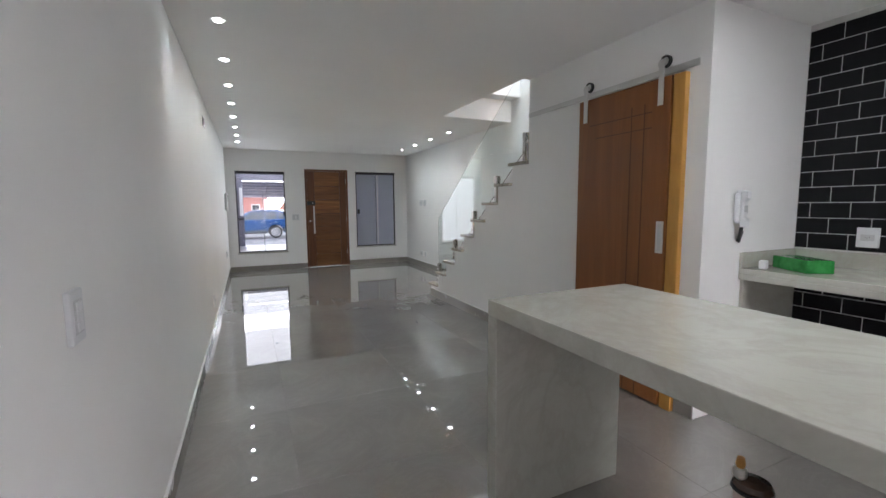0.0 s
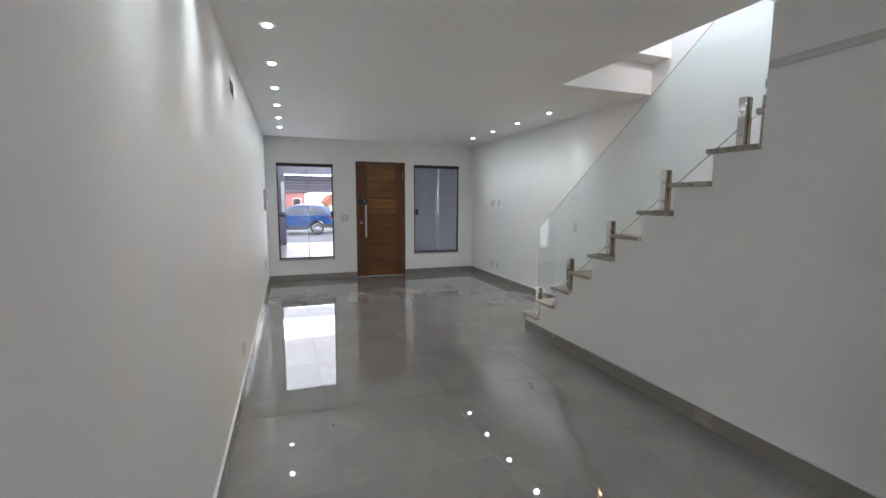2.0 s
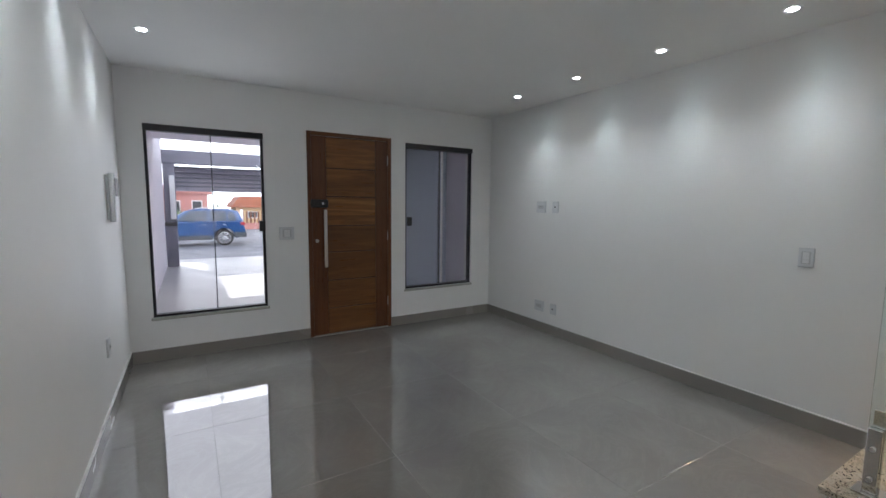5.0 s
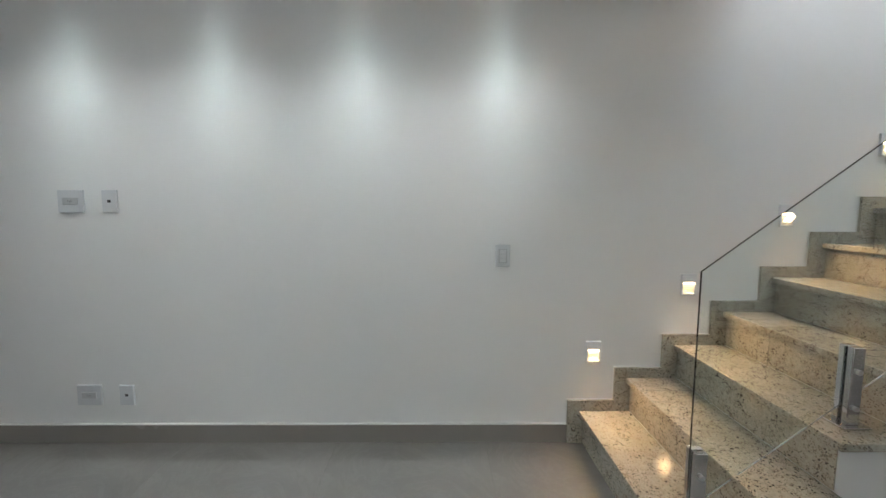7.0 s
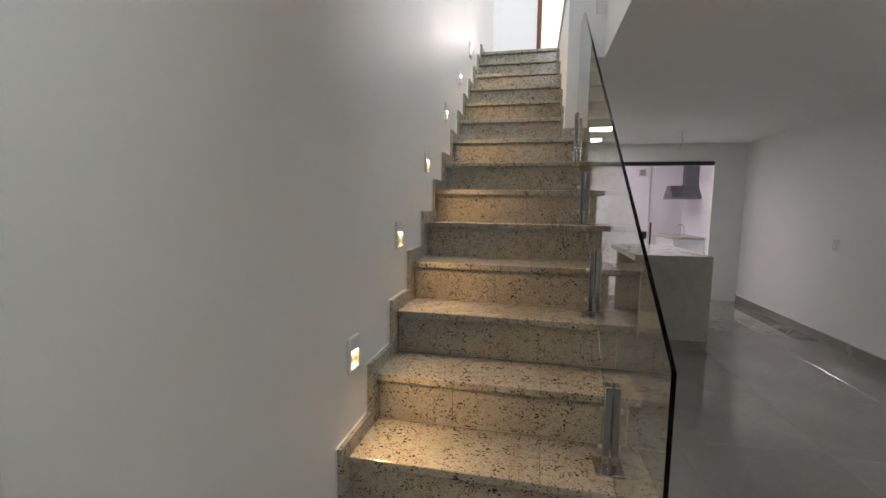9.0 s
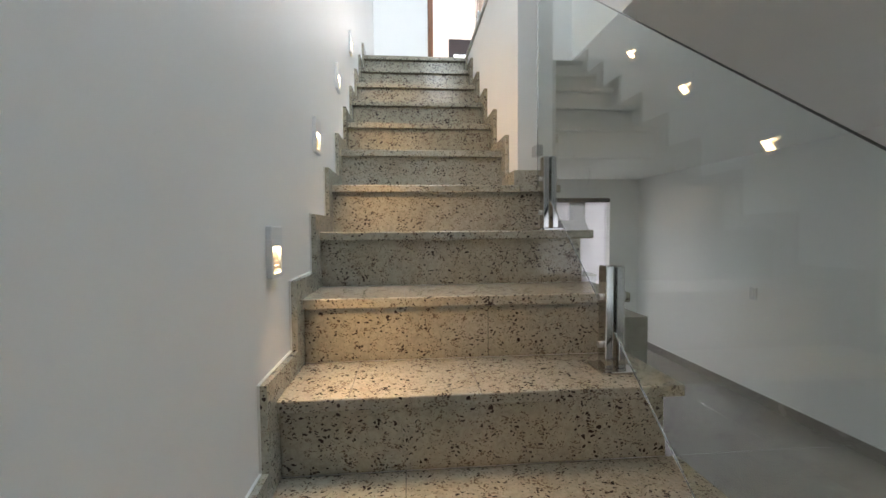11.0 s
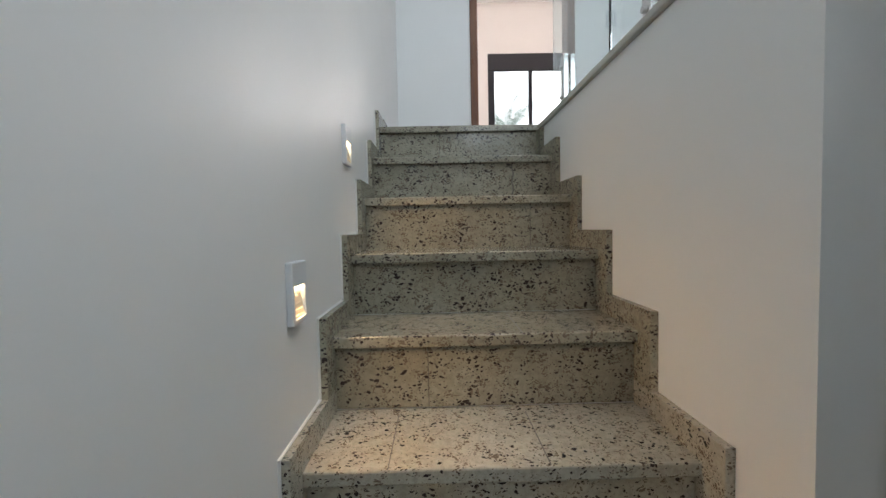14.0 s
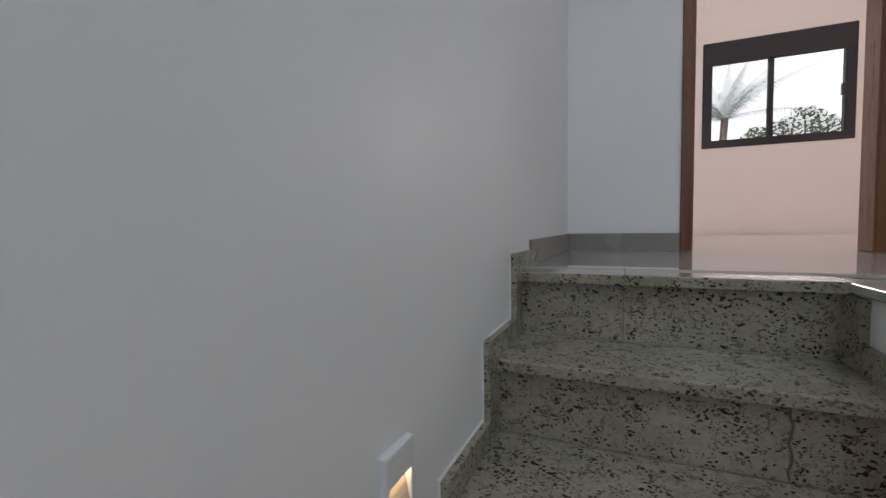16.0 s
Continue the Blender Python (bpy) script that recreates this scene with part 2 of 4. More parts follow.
def tube(points, r, segs=10):
    """A round bar along a line of points."""
    bm = bmesh.new()
    pts = [Vector(p) for p in points]
    rings = []
    for i, p in enumerate(pts):
        d = (pts[min(i + 1, len(pts) - 1)] - pts[max(i - 1, 0)]).normalized()
        side = d.cross(Vector((0, 0, 1)) if abs(d.z) < 0.9 else Vector((1, 0, 0))).normalized()
        up = side.cross(d)
        rings.append([bm.verts.new(p + r * (math.cos(2 * math.pi * k / segs) * side + math.sin(2 * math.pi * k / segs) * up)) for k in range(segs)])
    for a, b in zip(rings, rings[1:]):
        for k in range(segs):
            bm.faces.new((a[k], a[(k + 1) % segs], b[(k + 1) % segs], b[k]))
    bm.faces.new(rings[0])
    bm.faces.new(rings[-1])
    return bm


def prism(outline, axis, lo, hi, bevel=0.0):
    """A flat outline pushed along an axis; the outline's pairs are the two other axes in order."""
    bm = bmesh.new()
    def place(a, b, c):
        return {"x": (c, a, b), "y": (a, c, b), "z": (a, b, c)}[axis]
    f = [bm.verts.new(place(a, b, lo)) for a, b in outline]
    g = [bm.verts.new(place(a, b, hi)) for a, b in outline]
    bm.faces.new(f)
    bm.faces.new(g)
    n = len(outline)
    for i in range(n):
        bm.faces.new((f[i], f[(i + 1) % n], g[(i + 1) % n], g[i]))
    if bevel:
        bmesh.ops.recalc_face_normals(bm, faces=bm.faces)
        bmesh.ops.bevel(bm, geom=bm.edges[:], offset=bevel, segments=2, affect="EDGES", profile=0.5)
    return bm


def wall_with_holes(axis, at, thick, u0, u1, z0, z1, holes):
    """A wall across axis ('x' or 'y') from at to at + thick, with openings (u0, z0, u1, z1) cut through."""
    us = sorted({u0, u1, *[h[0] for h in holes], *[h[2] for h in holes]})
    zs = sorted({z0, z1, *[h[1] for h in holes], *[h[3] for h in holes]})
    bm = bmesh.new()
    cache = {}
    def vert(u, z, s):
        k = (u, z, s)
        if k not in cache:
            d = at + (thick if s else 0)
            cache[k] = bm.verts.new((d, u, z) if axis == "x" else (u, d, z))
        return cache[k]
    def solid(i, j):
        if not (0 <= i < len(us) - 1 and 0 <= j < len(zs) - 1):
            return False
        cu, cz = (us[i] + us[i + 1]) / 2, (zs[j] + zs[j + 1]) / 2
        return not any(h[0] < cu < h[2] and h[1] < cz < h[3] for h in holes)
    for i in range(len(us) - 1):
        for j in range(len(zs) - 1):
            if not solid(i, j):
                continue
            a, b, c, d = us[i], us[i + 1], zs[j], zs[j + 1]
            for s in (0, 1):
                bm.faces.new((vert(a, c, s), vert(b, c, s), vert(b, d, s), vert(a, d, s)))
            for di, dj, p, q in ((-1, 0, (a, c), (a, d)), (1, 0, (b, c), (b, d)), (0, -1, (a, c), (b, c)), (0, 1, (a, d), (b, d))):
                if not solid(i + di, j + dj):
                    bm.faces.new((vert(*p, 0), vert(*q, 0), vert(*q, 1), vert(*p, 1)))
    return bm


# ---- plan ----
XL, XR, YB, YR = 0.285, 4.010, 9.6, -0.60      # side walls, front wall, rear glazed wall
ZC, ZU, ZT = 2.431, 3.04, 6.25                 # living-room ceiling, upper floor, upper ceiling
RISE, RUN, NOSE = 0.19, 0.258, 5.937           # stair
XW, XS, XO = 3.045, 3.217, 3.008               # stair wall faces, outer tread edge
YP, YK = 3.575, 1.889                          # ends of the stair wall
XG = 3.137                                     # line of the stair glass


def nose(k):
    return NOSE - RUN * (k - 1)

# ---- large structure ----
W1 = (0.458, 0.378, 1.372, 2.004)
W2 = (2.832, 0.404, 3.728, 2.040)
DR = (1.764, 0.0, 2.660, 2.072)
structure(link("wall_left", box(XL - 0.15, YR - 0.1, -0.1, XL, YB + 0.15, ZU - 0.3), WALL), "long plain white painted plaster wall", "wall")
structure(link("wall_front", wall_with_holes("y", YB, 0.15, XL - 0.15, XR + 0.15, -0.1, ZU - 0.3, [W1, W2, DR]), WALL), "white front wall with two windows and a door", "wall")
structure(link("wall_right", box(XR, -3.5, -0.1, XR + 0.15, YB + 0.15, ZT), WALL), "tall white wall rising beside the staircase", "wall")
structure(link("wall_stair", wall_with_holes("x", XW, XS - XW, YK, YP, -0.1, 2.985, [(2.16, 0.0, 2.88, 2.04)]), WALL), "white partition wall beside the stairs", "wall")
structure(link("wall_kitchen_return", box(XS, YK, -0.1, XR, YK + 0.1, ZC), WALL), "short white wall closing the kitchen", "wall")
structure(link("wall_rear", wall_with_holes("y", YR - 0.12, 0.12, XL, XR, -0.1, ZU - 0.3, [(0.72, 0.0, 3.32, 2.16)]), WALL), "white rear wall over the glass doors", "wall")

# ceilings
cb = box(XL, YR, ZC, XW, YP, ZC + 0.28)
box(XL, YP, ZC, 2.975, YB, ZC + 0.28, bm=cb)
box(2.975, 5.31, ZC, XR, YB, ZC + 0.28, bm=cb)
box(XW, YR, ZC, XR, YK, ZC + 0.28, bm=cb)
structure(link("ceiling", cb, CEIL), "white plasterboard ceiling with a stairwell opening", "ceiling")
sb = box(XL, YR, ZC + 0.284, XW - 0.003, YP, ZU - 0.012)
box(XL, YP, ZC + 0.284, 2.975, YB, ZU - 0.012, bm=sb)
box(2.975, 5.10, ZC + 0.284, XR, YB, ZU - 0.012, bm=sb)
box(XL, -3.15, ZC + 0.284, XR, YR, ZU - 0.012, bm=sb)
box(XS + 0.003, YR, ZC + 0.284, XR, 1.985, ZU - 0.012, bm=sb)
structure(link("upper_slab", sb, CEIL), "concrete slab of the upper storey, painted white", "floor slab")

# upper storey
DU = (2.655, ZU - 0.012, 3.414, ZU + 2.10)
WB = (1.350, 4.14, 2.81, 5.40)
structure(link("wall_landing", wall_with_holes("y", 0.68, 0.12, XL, XR, ZU - 0.012, ZT, [DU]), WALL), "white landing wall with a doorway", "wall")
structure(link("wall_bedroom_rear", wall_with_holes("y", -3.15, 0.15, XL - 0.15, XR, ZU - 0.012, ZT, [WB]), WALL_UP), "white bedroom wall tinted for warm light, with a window", "wall")
structure(link("wall_upper_left", box(XL - 0.15, -3.15, ZU - 0.3, XL, YB + 0.15, ZT), WALL_UP), "plain white upper wall", "wall")
# unseen closing wall; its opening is added to hold a fill lamp
structure(link("wall_upper_front", wall_with_holes("y", 7.2, 0.15, XL, XR, ZU - 0.012, ZT, [(1.0, ZU + 0.9, 3.3, ZU + 2.1)]), WALL), "unseen white upper wall with an added opening for light", "wall")
# roof opening is added, out of view, to brighten the stairwell
uc = box(XL - 0.15, -3.3, ZT, 1.9, 7.35, ZT + 0.15)
box(1.9, -3.3, ZT, XR + 0.15, 2.7, ZT + 0.15, bm=uc)
box(1.9, 5.1, ZT, XR + 0.15, 7.35, ZT + 0.15, bm=uc)
box(3.0, 2.7, ZT, XR + 0.15, 5.1, ZT + 0.15, bm=uc)
structure(link("ceiling_upper", uc, CEIL), "white upper-storey ceiling with an added opening for light", "ceiling")
# unseen pane closing the added roof opening
structure(link("added_skylight", box(1.85, 2.65, ZT + 0.152, 3.05, 5.15, ZT + 0.164), GLASS), "added unseen roof glass lighting the stairs", "window")

# ground outside
DARK_ASPHALT = material("worn_asphalt", (0.26, 0.26, 0.27), 0.85)
v_ = coords(DARK_ASPHALT)
set_in(DARK_ASPHALT, "Base Color", ramp(DARK_ASPHALT, noise_tex(DARK_ASPHALT, v_, 1.2, 8, 0.7), [(0.3, (0.20, 0.20, 0.21)), (0.7, (0.34, 0.34, 0.36))]))
bump(DARK_ASPHALT, noise_tex(DARK_ASPHALT, v_, 60, 3), 0.4, 0.01)
GARAGE = material("pale_garage_tile", (0.55, 0.54, 0.53), 0.35)
v_ = coords(GARAGE)
set_in(GARAGE, "Base Color", ramp(GARAGE, noise_tex(GARAGE, v_, 1.6, 6, 0.6), [(0.3, (0.48, 0.47, 0.46)), (0.7, (0.60, 0.59, 0.57))]))
structure(link("ground", box(-400, -400, -0.9, 400, 600, -0.52), DARK_ASPHALT), "dull grey ground reaching the horizon", "ground")
structure(link("garage_floor", prism([(YB + 0.15, -0.5), (YB + 0.15, -0.02), (16.6, -0.06), (20.5, -0.40), (20.5, -0.5)], "x", -1.0, 5.5), GARAGE), "pale tiled garage floor sloping to the street", "floor")
structure(link("road", box(-60, 20.5, -0.53, 60, 31, -0.42), DARK_ASPHALT), "worn grey asphalt street", "road")
structure(link("wall_garage_left", box(0.12, YB + 0.15, -0.3, 0.30, 16.4, 3.0), OUTWHITE), "white side wall of the garage", "wall")
structure(link("wall_garage_right", box(2.78, 11.3, -0.3, 4.4, 11.45, 3.0), GREYWALL), "grey painted wall facing the window", "wall")
structure(link("wall_garage_side", box(4.4, YB + 0.15, -0.3, 4.55, 16.4, 3.0), OUTWHITE), "white far side wall of the garage", "wall")
structure(link("ceiling_garage", box(0.12, YB + 0.15, 2.42, 4.55, 14.0, 2.6), OUTWHITE), "white garage ceiling", "ceiling")

# rear yard behind the glass doors
structure(link("yard_floor", box(XL - 0.15, -3.3, -0.12, XR, YR - 0.12, -0.02), GARAGE), "pale tiled floor of the rear yard", "floor")
structure(link("wall_yard_rear", box(XL - 0.15, -3.45, -0.1, XR, -3.3, ZC + 0.2), OUTWHITE), "white wall closing the rear yard", "wall")
structure(link("wall_yard_left", box(XL - 0.15, -3.3, -0.1, XL, YR - 0.12, ZC + 0.2), OUTWHITE), "white side wall of the rear yard", "wall")


# ---- staircase ----
def staircase():
    joints = random.Random(5)
    st = thing("staircase", "white staircase clad in pale speckled granite with steel-clamped glass", "staircase")
    low = [(NOSE - 0.03, 0.0)]
    for k in range(1, 10):
        low += [(nose(k) - 0.03, RISE * k - 0.03), (nose(k + 1) - 0.03, RISE * k - 0.03)]
    low += [(YP, RISE * 9 - 0.03), (YP, 0.0)]
    part("side_wall", prism(low, "x", XW, XW + 0.1), WALL, st, "white plastered stair side")
    core = [(NOSE - 0.045, 0.0)]
    for k in range(1, 17):
        core += [(nose(k) - 0.045, RISE * k - 0.03), (nose(k + 1) - 0.045, RISE * k - 0.03)]
    core[-1] = (1.985, core[-1][1])
    core += [(1.985, RISE * 15 - 0.2), (NOSE - 0.5, 0.0)]
    part("core", prism(core, "x", XW + 0.101, XR - 0.003), WALL, st)
    for k in range(1, 17):
        y1 = nose(k)
        # from step 12 up, the stone with denser flecks and shade in its base
        stone = GRANITE if k < 12 else GRANITE_SHADED
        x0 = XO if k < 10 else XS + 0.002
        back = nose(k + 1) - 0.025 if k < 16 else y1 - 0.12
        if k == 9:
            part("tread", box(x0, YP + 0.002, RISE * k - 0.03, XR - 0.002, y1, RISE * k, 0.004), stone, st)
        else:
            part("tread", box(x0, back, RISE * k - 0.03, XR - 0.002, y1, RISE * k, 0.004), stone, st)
        xr0 = XW + 0.004 if k < 10 else XS + 0.002
        if k == 10:
            part("riser", box(XW + 0.004, YP + 0.002, RISE * 9, XR - 0.002, YP + 0.016, RISE * k - 0.03), stone, st)
            part("tread", box(XW - 0.01, YP + 0.001, RISE * k - 0.03, XS, y1, RISE * k, 0.004), stone, st)
        else:
            part("riser", box(xr0, y1 - 0.045, RISE * (k - 1), XR - 0.002, y1 - 0.025, RISE * k - 0.03), stone, st)
        if k > 1:
            for x in joints.sample((3.36, 3.52, 3.70, 3.83), 2 if k % 3 else 1) if k < 15 else (3.703,):
                part("joint", box(x, y1 - RUN - 0.024 if k < 9 else y1 - 0.24, RISE * k - 0.001, x + 0.0022, y1 - 0.004, RISE * k + 0.0006), JOINT, st)
            if k != 10 and k % 2 == 0:
                x = 3.706 if k == 16 else joints.uniform(3.3, 3.9)
                part("joint", box(x, y1 - 0.026, RISE * (k - 1) + 0.001, x + 0.002, y1 - 0.0245, RISE * k - 0.031), JOINT, st)
        ya = y1 + 0.064
        part("wall_skirting", prism([(ya - 0.085, RISE * (k - 1) + (0.0 if k == 1 else 0.06)), (ya, RISE * (k - 1) + (0.0 if k == 1 else 0.06)), (ya, RISE * k + 0.06), (ya - RUN - 0.086, RISE * k + 0.06), (ya - RUN - 0.086, RISE * k + 0.001), (ya - 0.085, RISE * k + 0.001)], "x", XR - 0.02, XR + 0.004), stone, st)
        zl, zh = RISE * (k - 1) + (0.0 if k == 1 else 0.064), RISE * k + 0.0625
        part("caulk", prism([(ya, zl), (ya + 0.003, zl), (ya + 0.003, zh), (ya - RUN, zh), (ya - RUN, zh - 0.0035), (ya, zh - 0.0035)], "x", XR - 0.005, XR + 0.003), SEAL, st, "white sealant bead")
        if k >= 10:
            yb = min(ya, YP + 0.014)
            lo = RISE * (k - 1) + 0.06 if k > 10 else RISE * k + 0.001
            end = ya - RUN - 0.086 if k < 16 else ya - 0.13
            if k == 10:
                part("wall_skirting", box(XS - 0.004, end, RISE * k + 0.001, XS + 0.018, YP + 0.014, RISE * k + 0.065), stone, st)
                part("wall_skirting", box(XW - 0.002, YP - 0.004, RISE * k + 0.001, XS - 0.004, YP + 0.014, RISE * k + 0.065), stone, st)
            elif k < 16:
                part("wall_skirting", prism([(ya - 0.085, lo), (yb, lo), (yb, RISE * k + 0.06), (end, RISE * k + 0.06), (end, RISE * k + 0.001), (ya - 0.085, RISE * k + 0.001)], "x", XS - 0.004, XS + 0.018), stone, st)
            else:
                part("wall_skirting", box(XS - 0.004, ya - 0.085, lo, XS + 0.018, ya, RISE * k - 0.03), stone, st)
    crack = [(3.398 + 0.004 * math.sin(i * 1.9), RISE * 14 + 0.004 + i * 0.019) for i in range(9)]
    outline = [(a - 0.0025, b) for a, b in crack] + [(a + 0.0025, b) for a, b in reversed(crack)]
    part("joint", prism(outline, "y", nose(15) - 0.026, nose(15) - 0.0243), JOINT, st, "dark uneven joint")
    # stone cap on the stair wall and slab edge at the upper floor
    part("stone_cap", box(XW - 0.03, 1.96, ZU - 0.025, XS + 0.012, YP + 0.004, ZU - 0.002, 0.004), QUARTZ, st, "plain beige stone capping")
    part("cap_bed", box(XW + 0.001, 1.986, ZU - 0.06, XS - 0.001, YP - 0.001, ZU - 0.026), WALL, st)
    part("stone_cap", box(2.955, YP + 0.006, ZU - 0.025, 3.17, 5.10, ZU - 0.002, 0.004), QUARTZ, st, "plain beige stone capping")
    # lower glass
    g0, g1 = 5.833, 3.815
    line = lambda y, off: RISE + (NOSE - y) * RISE / RUN + off
    pane = [(g0, line(g0, -0.02)), (g0, 1.112), (g1, 2.622), (YP + 0.03, 2.640), (YP + 0.03, RISE * 10 + 0.0), (3.72, line(3.72, 0.04))]
    gl = part("glass_panel", prism(pane, "x", XG - 0.005, XG + 0.005), GLASS_G, st, "clear greenish tempered glass panel")
    gl.visible_shadow = False
    for i in range(5):
        clamp_post(st, XG, nose(1 + 2 * i) - 0.13, RISE * (1 + 2 * i))
    # upper glass
    for a, b in ((2.03, 2.70), (2.715, 3.50), (3.515, 4.30), (4.315, 5.06)):
        gl = part("glass_panel", box(XG - 0.005, a, ZU + 0.012, XG + 0.005, b, ZU + 1.0), GLASS_G, st, "clear greenish tempered glass panel")
        gl.visible_shadow = False
        for y in ((a + b) / 2 - 0.11,):
            clamp_post(st, XG, y, ZU - 0.002, 0.25)
    # clamp fixing the glass to the wall
    part("wall_clamp", box(XG - 0.02, YP + 0.0, 2.02, XG + 0.02, YP + 0.06, 2.065, 0.004), CHROME, st, "small chrome glass clamp")
    return st


def clamp_post(st, x, y, z, h=0.285):
    """Two square steel bars either side of the glass on a base plate."""
    p = part("post", box(x - 0.030, y - 0.022, z + 0.008, x - 0.007, y + 0.022, z + h, 0.003), CHROME, st, "polished steel clamp post")
    part("outer_bar", box(x + 0.007, y - 0.022, z + 0.008, x + 0.030, y + 0.022, z + h, 0.003), CHROME, p)
    part("base_plate", box(x - 0.05, y - 0.05, z + 0.001, x + 0.05, y + 0.05, z + 0.009, 0.002), CHROME, p)
    for dz in (0.07, 0.2):
        part("bolt", cylinder(0.009, 0.012, (x - 0.034, y, z + dz), "x", 12), STEEL, p)
        part("bolt", cylinder(0.009, 0.012, (x + 0.034, y, z + dz), "x", 12), STEEL, p)


staircase()


# ---- openings in the front wall ----
def sliding_window(name, hole, label, meeting, lock_x):
    x0, z0, x1, z1 = hole
    w = structure(new(name), label, "window")
    y = YB + 0.03
    part("head_track", box(x0, y - 0.035, z1 - 0.055, x1, y + 0.05, z1 - 0.001, 0.003), BLACK, w)
    part("sill_track", box(x0, y - 0.02, z0 + 0.001, x1, y + 0.05, z0 + 0.022, 0.003), BLACK, w)
    part("jamb", box(x0 + 0.001, y - 0.01, z0 + 0.022, x0 + 0.022, y + 0.04, z1 - 0.055), BLACK, w)
    part("jamb", box(x1 - 0.022, y - 0.01, z0 + 0.022, x1 - 0.001, y + 0.04, z1 - 0.055), BLACK, w)
    for a, b, d in ((x0 + 0.02, meeting + 0.015, 0.0), (meeting - 0.015, x1 - 0.02, 0.016)):
        g = part("pane", box(a, y + d, z0 + 0.02, b, y + d + 0.008, z1 - 0.05), GLASS, w)
        g.visible_shadow = False
    part("meeting_strip", box(meeting - 0.0035, y - 0.004, z0 + 0.022, meeting + 0.0035, y + 0.028, z1 - 0.055), BLACK, w)
    part("lock", box(lock_x - 0.026, y - 0.03, z0 + 0.72, lock_x + 0.026, y - 0.002, z0 + 0.82, 0.004), BLACKPL, w, "black lock block")
    part("stone_sill", box(x0 - 0.015, YB - 0.012, z0 - 0.024, x1 + 0.015, YB + 0.16, z0 - 0.0005, 0.003), QUARTZ, w, "pale stone sill")
    return w


sliding_window("window_1", W1, "black-framed sliding glass window facing the garage", 0.945, 1.345)
w2 = sliding_window("window_2", W2, "black-framed sliding glass window facing a grey wall", 3.29, 2.89)
part("aluminium_strip", box(3.325, YB + 0.05, 0.44, 3.345, YB + 0.062, 1.99), STEEL, w2, "bright aluminium edge strip")


def front_door():
    x0, _, x1, z1 = DR
    d = structure(new("door_1"), "closed brown wooden front door with plank panels", "door")
    y = YB - 0.006
    part("jamb", box(x0 + 0.001, y, 0.002, x0 + 0.04, YB + 0.14, z1 - 0.002, 0.003), WOOD, d)
    part("jamb", box(x1 - 0.04, y, 0.002, x1 - 0.001, YB + 0.14, z1 - 0.002, 0.003), WOOD, d)
    part("head", box(x0 + 0.041, y, z1 - 0.04, x1 - 0.041, YB + 0.14, z1 - 0.002, 0.003), WOOD_H, d)
    a, b, t = x0 + 0.043, x1 - 0.043, z1 - 0.043
    part("leaf", box(a, YB + 0.02, 0.012, b, YB + 0.045, t), GROOVE, d)
    part("stile", box(a, YB + 0.004, 0.012, a + 0.145, YB + 0.019, t, 0.002), WOOD, d)
    part("stile", box(b - 0.135, YB + 0.004, 0.012, b, YB + 0.019, t, 0.002), WOOD, d)
    zs = [0.012, 0.285, 0.577, 0.871, 1.141, 1.437, 1.72, t]
    for p, q in zip(zs, zs[1:]):
        part("plank", box(a + 0.149, YB + 0.005, p + 0.0045, b - 0.139, YB + 0.019, q - 0.0045, 0.004), WOOD_H, d)
    pull = part("pull_handle", box(a + 0.105, YB - 0.055, 0.725, a + 0.135, YB - 0.035, 1.305, 0.004), STEEL, d, "long brushed steel pull handle")
    for z in (0.80, 1.23):
        part("standoff", cylinder(0.008, 0.04, (a + 0.12, YB - 0.016, z), "y", 12), STEEL, pull)
    lock = part("smart_lock", box(x0 + 0.028, YB - 0.032, 1.325, a + 0.155, YB + 0.003, 1.405, 0.008), BLACKPL, d, "black electronic door lock")
    part("key_button", cylinder(0.012, 0.006, (a + 0.10, YB - 0.034, 1.365), "y", 16), PLASTIC_G, lock)
    part("key_plate", cylinder(0.018, 0.008, (a + 0.045, YB + 0.002, 0.99), "y", 16), STEEL, d)
    for z in (0.3, 1.02, 1.83):
        part("hinge", box(b - 0.004, YB - 0.004, z - 0.05, b + 0.012, YB + 0.003, z + 0.05, 0.002), STEEL, d)
    part("threshold", box(x0, YB - 0.002, 0.0015, x1, YB + 0.14, 0.008), QUARTZ, d, "pale stone threshold")
    return d


front_door()


